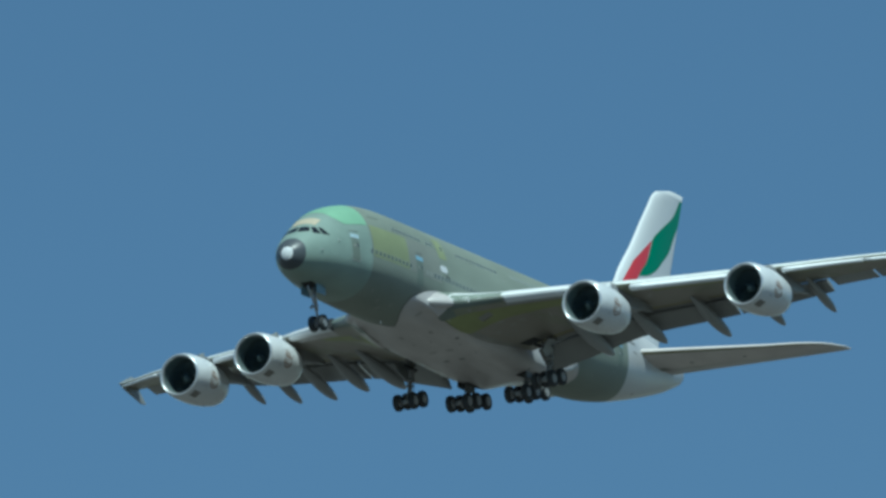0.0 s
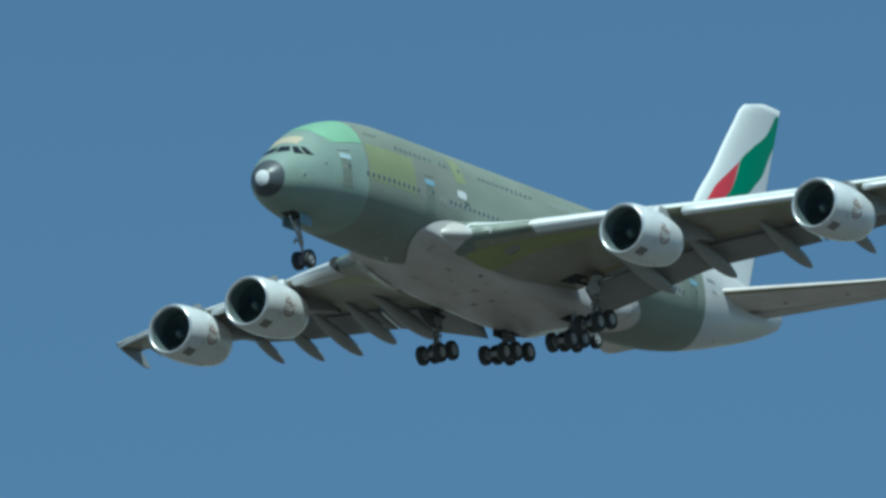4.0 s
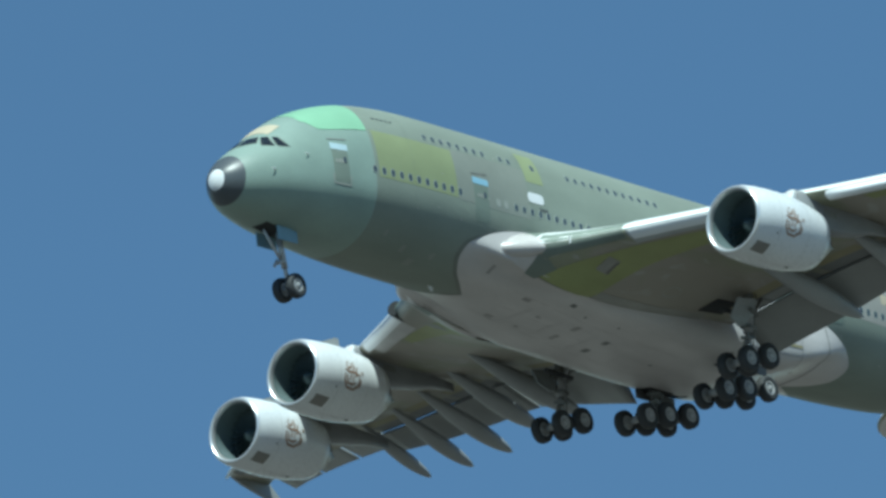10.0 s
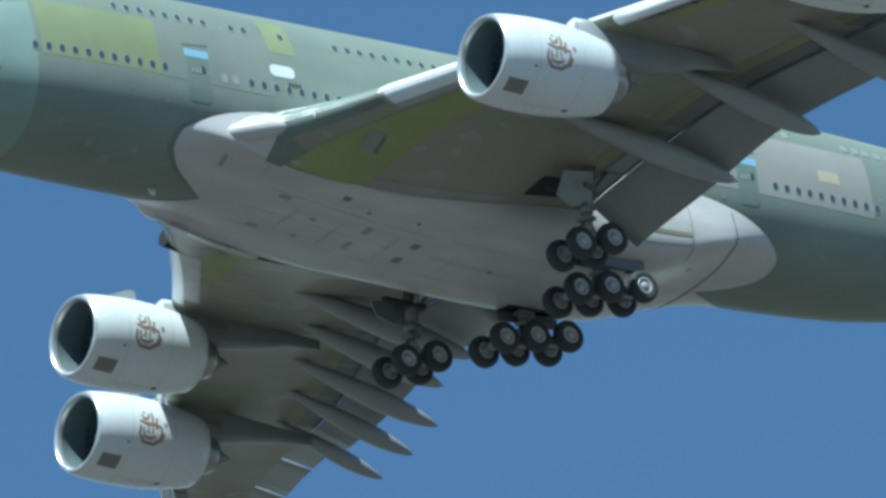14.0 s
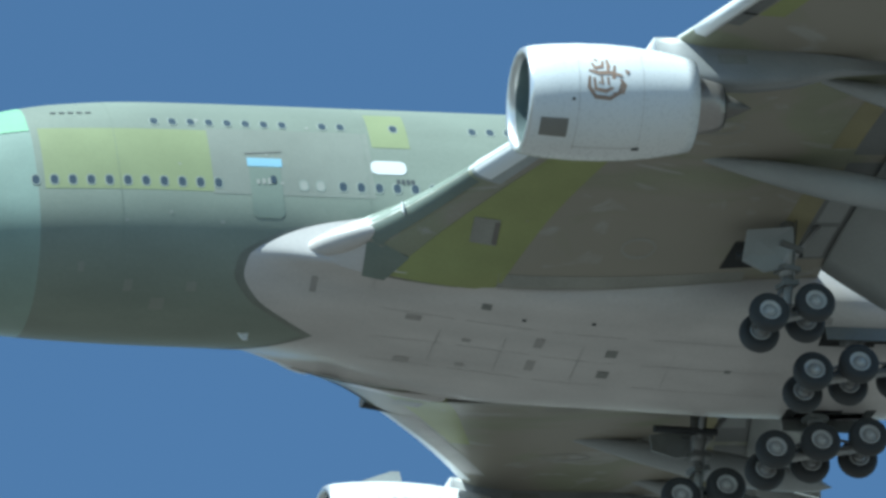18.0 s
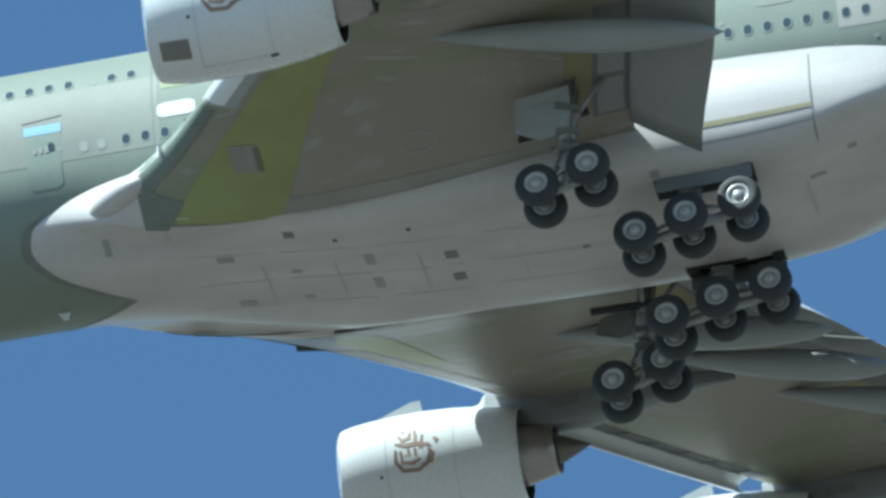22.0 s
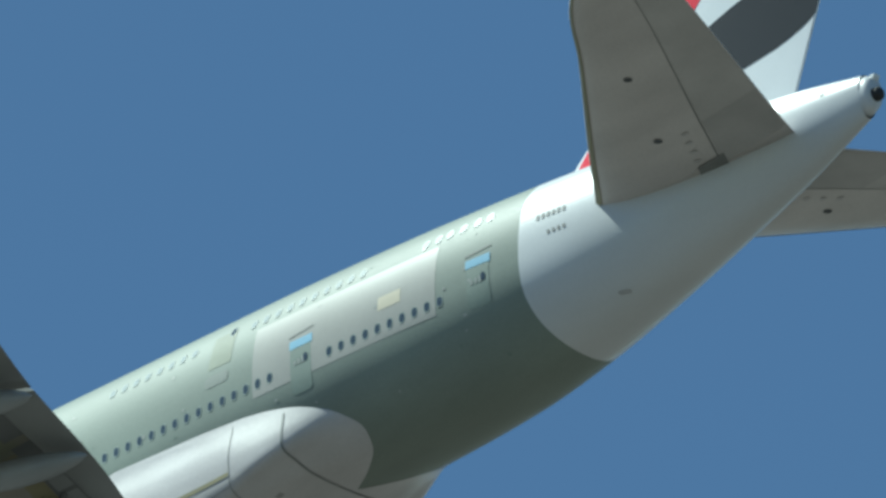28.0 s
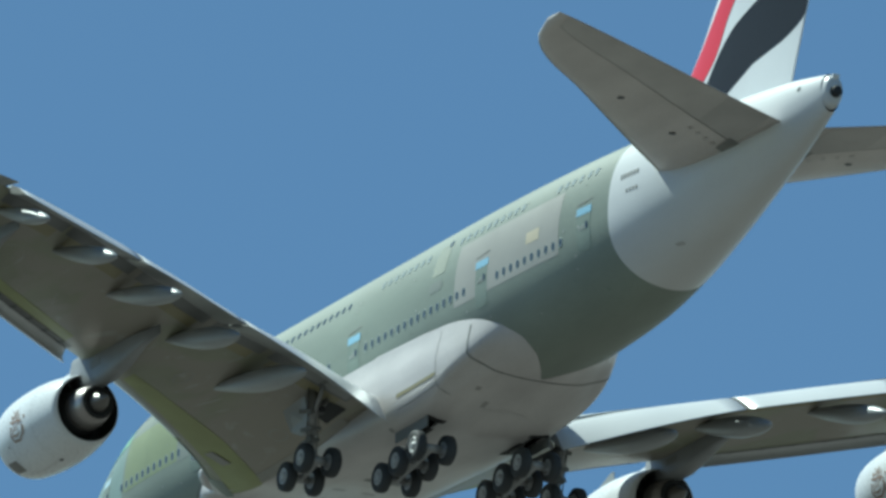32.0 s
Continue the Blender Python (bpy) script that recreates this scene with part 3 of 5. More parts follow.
bm = bmesh.new()
NB, NXF = 72, 130
vs = []
for i in range(NXF + 1):
    u = i / NXF
    row = []
    for j in range(NB + 1):
        b = -FB + 2 * FB * j / NB
        f, r = fair_front(abs(b)), fair_rear(abs(b))
        row.append(bm.verts.new(fairing_point(f + (r - f) * u, b)))
    vs.append(row)
for i in range(NXF):
    for j in range(NB):
        q = (vs[i][j], vs[i][j + 1], vs[i + 1][j + 1], vs[i + 1][j])
        c = sum((v.co for v in q), Vector()) / 4
        if not in_bay(c):
            bm.faces.new(q)
fairing = part("belly_fairing", bm, FAIRING, airliner, "bulging pale belly fairing, smudged")
# hatches and grilles in the belly
def fairing_z(x, y):
    best = None
    for k in range(200):
        p = fairing_point(x, 1.7 * k / 199)
        d = abs(p.y - abs(y))
        if p.z < -2.9 and (best is None or d < best[0]):
            best = (d, p.z)
    return best[1]


def belly_hatch(x, y, lx, ly, material, name="belly_hatch"):
    rows = []
    for i in range(3):
        xx = x - lx / 2 + lx * i / 2
        rows.append([(xx, y - ly / 2 + ly * j / 2, fairing_z(xx, y - ly / 2 + ly * j / 2) - 0.012) for j in range(3)])
    part(name, grid(rows), material, fairing)


for x, y, lx, ly, m in ((24.2, -2.85, 0.34, 0.3, INK), (26.44, -1.04, 0.3, 0.62, SEAM), (26.46, 0.46, 0.3, 0.62, SEAM), (29.03, -0.83, 0.4, 0.45, INK),
                        (29.04, 0.56, 0.4, 0.45, INK), (21.92, -1.64, 0.55, 0.3, SEAM), (22.1, 1.1, 0.55, 0.3, SEAM), (18.3, -2.45, 0.22, 0.6, SEAM),
                        (33.27, -0.21, 0.22, 0.2, INK), (36.1, -3.35, 0.3, 0.25, SEAM), (25.6, -2.4, 0.14, 0.14, INK), (28.0, -2.6, 0.14, 0.14, INK),
                        (24.0, -0.6, 0.3, 0.2, SEAM), (24.1, 1.0, 0.3, 0.2, SEAM), (41.0, -1.2, 0.5, 0.25, SEAM), (42.3, -2.2, 0.3, 0.25, SEAM)):
    belly_hatch(x, y, lx, ly, HATCH if m is SEAM else SEAM if lx > 0.2 else m)
for x in (20.3, 23.0, 25.3, 28.0, 31.2, 40.6):
    belly_hatch(x, -1.0, 0.03, 4.2, JOINT, "panel_joint")
for y in (-1.9, -0.2, 1.3):
    for x in (22.0, 25.0, 28.0, 31.5, 34.0):
        belly_hatch(x, y, 2.6, 0.025, JOINT, "panel_joint")


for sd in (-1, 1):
    # strips round the bay and its walls carry the bay's shade as black
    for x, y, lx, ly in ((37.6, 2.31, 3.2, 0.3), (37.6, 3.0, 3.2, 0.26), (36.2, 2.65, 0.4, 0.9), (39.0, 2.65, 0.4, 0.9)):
        belly_hatch(x, sd * y, lx, ly, DARK, "bay_shade_strip")
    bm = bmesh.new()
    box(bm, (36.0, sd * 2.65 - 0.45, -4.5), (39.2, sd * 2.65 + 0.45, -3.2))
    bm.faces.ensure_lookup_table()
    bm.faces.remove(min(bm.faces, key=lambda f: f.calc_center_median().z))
    part("gear_bay", bm, DARK, fairing, "open wheel bay, its inner shade painted black")
    bm = bmesh.new()
    box(bm, (36.05, sd * 3.12 - 0.03, -5.2), (39.15, sd * 3.12 + 0.03, -4.7))
    part("gear_bay_door", bm, COVE, fairing, "dark grey door hanging beside the wheel bay", smooth=False)


def fairing_band(name, x0, x1, b0, b1, material, label="", off=0.022, nx=2):
    rows = []
    for i in range(nx + 1):
        row = []
        for j in range(61):
            b = b0 + (b1 - b0) * j / 60
            x = x0 + (x1 - x0) * i / nx
            p = fairing_point(x, b)
            row.append(p + (p - Vector((x, 0, -1.5))).normalized() * off)
        rows.append(row)
    part(name, grid(rows), material, fairing, label)


rows = []
for i in range(61):
    b = -1.3 + 2.6 * i / 60
    row = []
    for dx in (-0.34, -0.22, -0.1, 0.03):
        x = fair_front(abs(b)) + dx
        q = hull(x, math.pi - abs(b))
        q = Vector((x, math.copysign(q.y, b), q.z))
        row.append(q + (q - Vector((x, 0, -0.5))).normalized() * 0.009)
    rows.append(row)
part("sealant_border", grid(rows), SEALANT, fairing, "darker sealant border in front of the fairing")
fairing_band("panel_joint", 43.9, 43.99, -1.24, 1.24, SEAM, "dark joint round the rear of the fairing")
fairing_band("panel_joint", 41.35, 41.39, -1.36, -0.5, SEAM)
for s in (-1, 1):
    fairing_band("sill_strip", 37.6, 41.35, s * 1.05, s * 1.015, SHROUD, "ochre sill strip", nx=12)
    fairing_band("panel_joint", 37.6, 41.3, s * 0.86, s * 0.85, SEAM, nx=12)

# ---- wings ----
WY = [2.6, 3.3, 5.6, 7.8, 12.3, 16.6, 25.0, 33.0, 37.4, 38.8]
w_le = pchip(WY, [17.0, 18.0, 20.8, 22.72, 26.2, 29.15, 34.85, 40.5, 44.1, 45.4])
w_zl = pchip(WY, [-2.6, -2.5, -2.1, -1.75, -1.12, -0.72, 0.27, 1.35, 1.88, 2.1])
w_te = pchip(WY, [35.4, 35.6, 35.95, 36.45, 37.5, 39.5, 43.4, 45.7, 47.6, 48.6])
w_zt = pchip(WY, [-3.4, -3.3, -2.8, -2.25, -1.35, -0.57, 0.77, 1.6, 2.03, 2.2])
w_tc = pchip(WY, [0.168, 0.165, 0.14, 0.12, 0.112, 0.105, 0.10, 0.095, 0.09, 0.05])


def foil(c, blunt=0.012):
    return 5 * (0.2969 * math.sqrt(c) - 0.1260 * c - 0.3516 * c**2 + 0.2843 * c**3 - 0.1015 * c**4) + blunt * c


def wing_point(y, c, lower=True, off=0.0, side=-1):
    xl, xt, zl, zt, t = w_le(y), w_te(y), w_zl(y), w_zt(y), w_tc(y)
    ch = xt - xl
    camber = 0.018 * ch * 4 * c * (1 - c)
    if lower and y < 6.5:
        a, b = min(max((c - 0.1) / 0.2, 0), 1), min(max((1 - c) / 0.5, 0), 1)
        camber -= 0.30 * max(0, min(1, (6.5 - y) / 2.5, (y - 3.4) / 0.5)) * a * a * (3 - 2 * a) * b * b * (3 - 2 * b)
    if lower and y < 7:
        t *= 1 - 0.14 * max(0, 1 - c / 0.36) * min(1, (7 - y) / 2.6)
    z = zl + (zt - zl) * c + camber + (-1 if lower else 1) * (foil(c) * t * ch) + (-off if lower else off)
    return Vector((xl + ch * c, side * y, z))


def chord_at(y, x):
    return min(max((x - w_le(y)) / (w_te(y) - w_le(y)), 0), 1)


NC = 22


def wing(side):
    rows = []
    for i in range(45):
        y = 3.5 + (38.8 - 3.5) * i / 44
        cs = [0.5 - 0.5 * math.cos(math.pi * k / NC) for k in range(NC + 1)]
        rows.append([wing_point(y, c, False, 0, side) for c in cs[::-1]] + [wing_point(y, c, True, 0, side) for c in cs[1:]])
    n = 2 * NC + 1
    return part("wing", grid(rows, closed=True, cap0=True, cap1=True, mats=lambda j: 0 if j < NC else 1), [WING_TOP, WING_LOW], airliner,
                "long swept wing, bare olive grey underneath")


def wing_patch(name, ys, x0, x1, material, parent, side, label="", lower=True, off=0.012, nc=8):
    rows = []
    for y in ys:
        a, b = chord_at(y, x0(y)), chord_at(y, x1(y))
        e, n = (2, 14) if a < 0.01 else (1, nc)
        rows.append([wing_point(y, a + (b - a) * (j / n) ** e, lower, off, side) for j in range(n + 1)])
    return part(name, grid(rows), material, parent, label)


def span(a, b, n):
    return [a + (b - a) * i / n for i in range(n + 1)]


flap_x = pchip([4.4, 5.2, 8.3, 12.3, 17.6, 23, 26.8], [37.8, 38.0, 39.05, 40.05, 42.3, 44.3, 45.6])
flap_z = pchip([4.4, 5.2, 8.3, 12.3, 17.6, 23, 26.8], [-4.85, -4.58, -3.55, -2.35, -1.4, -0.5, 0.25])


def lens_body(name, ys, le, te, thick, material, parent, side, label="", n=9):
    """A tapered blade between its leading and trailing edges, each a function of y that gives x and z."""
    rows = []
    cs = [0.5 - 0.5 * math.cos(math.pi * k / n) for k in range(n + 1)]
    for y in ys:
        a, b = Vector(le(y)), Vector(te(y))
        d = b - a
        nrm = Vector((-d.y, d.x)).normalized()
        t = thick(y) if callable(thick) else thick
        up = [a + d * c + nrm * (0.34 * foil(c, 0) * d.length if isinstance(material, tuple) else foil(c, 0.004) * t * d.length) for c in cs[::-1]]
        lo = [a + d * c - nrm * foil(c, 0.004) * t * d.length * 0.3 for c in cs[1:]]
        rows.append([(p.x, side * y, p.y) for p in up + lo])
    return part(name, grid(rows, closed=True, cap0=True, cap1=True, mats=lambda j: 0 if not isinstance(material, tuple) else 1 if j < n - 3 else 2 if n - 2 < j < n + 1 else 0), material, parent, label)


def slat(y0, y1, side, parent, material, drop=0.42, fwd=0.55):
    rows = []
    for y in span(y0, y1, 8):
        ch = w_te(y) - w_le(y)
        k = min(1.0, 9 / ch)
        up = [wing_point(y, c * k, False, 0.02, side) for c in (0.14, 0.11, 0.08, 0.05, 0.03, 0.015, 0.006, 0.0)]
        lo = [wing_point(y, c * k, True, 0.02, side) for c in (0.006, 0.015, 0.03, 0.045)]
        back = [up[0].lerp(lo[-1], u) + Vector((-0.10 * ch * k * math.sin(math.pi * u) * 0.6, 0, 0)) for u in (0.85, 0.6, 0.35, 0.12)]
        rows.append([p + Vector((-fwd, 0, -drop)) for p in up + lo + back])
    return part("slat", grid(rows, closed=True, cap0=True, cap1=True), material, parent, "lowered white leading edge slat")


def canoe(y, x0, z0, x1, z1, w, h, side, parent, drop=0.5):
    """A flap track fairing from its front end to its drooped tip."""
    rows = []
    n = 22
    for i in range(n + 1):
        u = i / n
        s = max(0.015, math.sin(math.pi * u ** 1.45) ** 0.62 if u < 1 else 0.015)
        z = z0 + (z1 - z0) * u - drop * math.sin(math.pi * u) * 0.6
        rows.append([(x0 + (x1 - x0) * u, side * y + w / 2 * s * math.cos(2 * math.pi * k / 18), z + h / 2 * s * math.sin(2 * math.pi * k / 18)) for k in range(18)])
    ob = part("flap_track_fairing", grid(rows, closed=True, cap0=True, cap1=True), CANOE, parent, "grey pointed flap track fairing")
    return ob


for side in (-1, 1):
    wing_ob = wing(side)
    if side < 0:
        wing_patch("spar_panel", span(3.6, 13.0, 20), pchip([3.6, 9, 13], [20.6, 24.9, 28.1]), pchip([3.6, 9, 13], [24.2, 26.9, 29.2]), WING_YELLOW, wing_ob, side,
                   "yellow green primed band behind the leading edge")
    else:
        wing_patch("spar_panel", span(3.6, 10.2, 16), pchip([3.6, 10.2], [21.6, 26.2]), pchip([3.6, 10.2], [24.3, 26.9]), WING_YELLOW, wing_ob, side, "yellow green primed wedge behind the leading edge")
    if side < 0:
        wing_patch("spar_panel", span(17.2, 37.5, 24), lambda y: w_le(y) + 1.0, lambda y: w_le(y) + 1.9, WING_YELLOW, wing_ob, side, "thin yellow primed band")
    wing_patch("leading_edge_panel", span(3.4, 7.7, 18), lambda y: max(w_le(y), 19.75), pchip([3.4, 7.7], [20.5, 23.75]), PRIMER_DARK, wing_ob, side, "dark green leading edge panel", off=0.035)
    wing_patch("leading_edge_panel", span(3.4, 7.7, 18), lambda y: max(w_le(y), 19.75), lambda y: max(w_le(y), 19.75) + 1.2, DOORPRIMER, wing_ob, side, "green drooped leading edge", lower=False)
    for low in (True, False):
        wing_patch("root_cap", span(3.5, 4.6, 10), lambda y: w_le(y), lambda y: max(19.75, w_le(y)), FAIRING, wing_ob, side, "pale rounded cap of the wing root", lower=low, off=0.016)
    bm = bmesh.new()
    bmesh.ops.create_uvsphere(bm, u_segments=24, v_segments=14, radius=1.0)
    bmesh.ops.transform(bm, matrix=Matrix.Translation((19.0, side * 3.82, -2.42)) @ Matrix.Rotation(side * math.radians(39), 4, "Z") @ Matrix.Diagonal((1.45, 0.54, 0.44, 1)), verts=bm.verts)
    part("root_nose", bm, FAIRING, wing_ob, "pale rounded nose of the wing root")
    if side < 0:
        p = wing_point(5.65, 0.0, True, 0.02, side)
        bm = bmesh.new()
        box(bm, (-0.02, -0.16, -0.2), (0.03, 0.16, 0.2), pose(p.x - 0.01, p.y, p.z, 0, 0, side * 35))
        part("edge_marking", bm, WHITE, wing_ob, "small white plate on the leading edge", smooth=False)
    if side > 0:
        bm = bmesh.new()
        rod(bm, (22.5, side * 7.6, -1.72), (23.9, side * 7.75, -2.0), 0.42, 14, 0.3)
        part("slat_end_duct", bm, DARK, wing_ob, "black duct at the inboard slat end")
    wing_patch("leading_edge_panel", span(7.8, 13.2, 14), lambda y: w_le(y), pchip([7.8, 13.2], [23.7, 27.9] if side < 0 else [24.4, 28.2]), WING_GREY if side < 0 else JOINT, wing_ob, side, "grey leading edge panel")
    if side > 0:
        wing_patch("root_strip", span(3.6, 4.9, 8), lambda y: 19.9, lambda y: 24.3 - 2.6 * max(0, y - 3.9), FAIRING, wing_ob, side, "pale strip along the front of the wing root", off=0.02)
    wing_patch("root_strip", span(3.85, 4.4, 6), lambda y: 24.3, lambda y: 33.0, OVAL, wing_ob, side, "grey strip along the wing root")
    for a, b in ((5.2, 9.2), (10.2, 12.6), (13.6, 17.6), (18.6, 22.2), (23.0, 26.2)):
        wing_patch("shroud_panel", span(a, b, 6), lambda y: w_te(y) - 2.2, lambda y: w_te(y) - 1.3, SHROUD, wing_ob, side, "ochre primed flap shroud")
        # the skin stays smooth here; the cove's shade is in the patch colour
        wing_patch("flap_cove_shade", span(a - 0.3, b + 0.3, 6), lambda y: w_te(y) - 1.27, lambda y: w_te(y) - 0.03, COVE, wing_ob, side, "flat patch with the flap cove's shade painted in")
    # no hole in the wing: a black patch paints in the gear bay's shade
    wing_patch("wing_bay_shade", span(4.6, 5.75, 6), lambda y: 32.05 + 0.3 * (y - 4.6), lambda y: 34.0, DARK, wing_ob, side, "wing gear bay painted on as flat black shade", off=0.03, nc=3)
    for a, b in ((5.0, 6.4), (6.6, 8.0)):
        wing_patch("cove_panel", span(a, b, 3), lambda y: w_te(y) - 1.1, lambda y: w_te(y) - 0.25, FLAP, wing_ob, side, "grey panel in the flap cove", off=0.022, nc=3)
    for a, b in ((16.6, 24.0), (26.9, 32.0), (32.5, 37.8)):
        # grey strip on the skin paints the shaded gap behind each slat
        wing_patch("slat_gap_shade", span(a, b, 8), lambda y: w_le(y) + 0.2, lambda y: w_le(y) + 0.9, COVE, wing_ob, side, "flat strip with the slat gap's shade painted in", off=0.016, nc=3)
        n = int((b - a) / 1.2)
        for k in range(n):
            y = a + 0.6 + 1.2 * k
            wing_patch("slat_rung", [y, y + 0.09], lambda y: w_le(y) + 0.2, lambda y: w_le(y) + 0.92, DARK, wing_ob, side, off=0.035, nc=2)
    # vent in the primed band
    wing_patch("vent_frame", span(5.35, 6.35, 3), lambda y: 23.1, lambda y: 24.0, OVAL, wing_ob, side, "grey vent frame", off=0.03, nc=2)
    wing_patch("vent", span(5.4, 6.25, 3), lambda y: 23.84, lambda y: 24.02, PLUG, wing_ob, side, "dark vent opening", off=0.045, nc=2)
    # pale oval outlines of access panels
    for cx, cy, rx, ry in ((29.0, 5.5, 0.62, 0.42), (30.6, 11.2, 0.9, 0.35)):
        rows = []
        for k in range(33):
            q = 2 * math.pi * k / 32
            row = []
            for g in (1.0, 0.72):
                yy = cy + ry * g * math.sin(q)
                row.append(wing_point(yy, chord_at(yy, cx + rx * (g if g == 1 else 0.9) * math.cos(q)), True, 0.012, side))
            rows.append(row)
        part("access_panel_outline", grid(rows), OVAL, wing_ob, "pale oval outline")
    wing_patch("droop_nose", span(7.9, 13.9, 12), lambda y: w_le(y), lambda y: w_le(y) + 1.1, WHITE, wing_ob, side, "white drooped nose of the inner wing", lower=False, off=0.03)
    wing_patch("droop_nose", span(7.9, 13.9, 12), lambda y: w_le(y), lambda y: w_le(y) + 0.55, WHITE, wing_ob, side, "white drooped nose of the inner wing", off=0.03)
    slat(16.4, 24.2, side, wing_ob, WHITE)
    slat(26.7, 32.2, side, wing_ob, WHITE)
    slat(32.3, 38.0, side, wing_ob, WHITE)
    for a, b in ((4.5, 12.7), (12.9, 19.4), (19.6, 26.7)):
        lens_body("flap", span(a, b, 10), lambda y: (w_te(y) - 0.10, w_zt(y) - 0.17), lambda y: (flap_x(y), flap_z(y)), 0.12, (FLAP, WHITE, FLAP), wing_ob, side, "lowered dark grey flap")
    for a, b in ((4.6, 8.0), (8.06, 11.5), (11.56, 14.6), (14.66, 17.6), (17.66, 20.6), (20.66, 23.6), (23.66, 26.6)):
        lens_body("spoiler", span(a, b, 4), lambda y: (w_te(y) - 2.3, wing_point(y, chord_at(y, w_te(y) - 2.3), False).z + 0.02), lambda y: (w_te(y) + 0.1, w_zt(y) + 0.14), 0.05, WING_TOP, wing_ob, side, "closed light grey spoiler panel")
    for a, b in ((27.0, 30.4), (30.6, 34.0), (34.2, 37.4)):
        lens_body("aileron", span(a, b, 5), lambda y: (w_te(y) - 0.05, w_zt(y)), lambda y: (w_te(y) + 1.6, w_zt(y) - 0.3), 0.1, WING_GREY, wing_ob, side, "slightly drooped aileron")
    for y, x0, x1, z1, w, h in ((9.5, 29.6, 39.6, -3.6, 1.0, 1.35), (13.6, 33.0, 41.0, -2.95, 0.95, 1.25), (18.0, 35.8, 43.9, -2.5, 0.9, 1.15),
                                (22.1, 38.6, 45.6, -1.85, 0.8, 1.05), (26.1, 41.0, 46.9, -1.1, 0.7, 0.9)):
        c0 = chord_at(y, x0)
        canoe(y, x0, wing_point(y, c0).z + 0.3, x1, z1 - 0.08, w * 1.12, h * 0.84, side, wing_ob, 0.12)
    # wing tip fence
    bm = plate([(45.3, 2.2), (47.4, 3.1), (48.9, 3.15), (48.6, 2.2), (49.8, 1.2), (49.1, 1.15), (46.3, 1.8)], side * 38.7, side * 38.86)
    part("wing_tip_fence", bm, WING_GREY, wing_ob, "pointed wing tip fence", smooth=False)

# ---- engines ----
LOGO = [[(-0.60, 0.10), (-0.62, -0.30), (-0.40, -0.62), (0.10, -0.66), (0.42, -0.45), (0.50, -0.10)], [(-0.45, 0.05), (-0.40, -0.36), (-0.05, -0.42), (0.20, -0.30)],
        [(0.28, 0.55), (0.22, 0.10), (0.24, -0.55)], [(-0.62, 0.32), (-0.30, 0.22), (0.10, 0.24), (0.52, 0.14)], [(-0.50, 0.62), (-0.40, 0.42), (-0.15, 0.48), (-0.12, 0.72)],
        [(0.02, 0.80), (0.06, 0.50), (0.02, 0.30)], [(-0.20, 0.10), (-0.16, -0.20)], [(0.02, 0.08), (0.04, -0.22)], [(0.62, 0.36), (0.74, 0.30), (0.66, 0.22)],
        [(-0.40, 0.80), (-0.30, 0.70)], [(0.44, 0.02), (0.60, -0.20), (0.52, -0.50)], [(-0.30, -0.12), (-0.24, -0.16)]]
COWL = [(0.0, 1.66), (0.02, 1.72), (0.12, 1.78), (0.4, 1.85), (1.0, 1.92), (1.9, 1.97), (2.9, 1.97), (3.8, 1.92), (4.7, 1.81), (5.5, 1.66), (5.95, 1.56)]
cowl_r = pchip([x for x, r in COWL], [r for x, r in COWL])


bm = bmesh.new()
pts = []
for r, tw, wd in ((0.42, 0.25, 0.10), (0.9, 0.7, 0.16), (1.48, 1.05, 0.2)):
    for t in (-wd, wd):
        pts.append(bm.verts.new((t * math.cos(tw), -t * math.sin(tw), r)))
bm.faces.new((pts[0], pts[1], pts[3], pts[2]))
bm.faces.new((pts[2], pts[3], pts[5], pts[4]))
BLADE = mesh_of("fan_blade", bm, FANDARK)


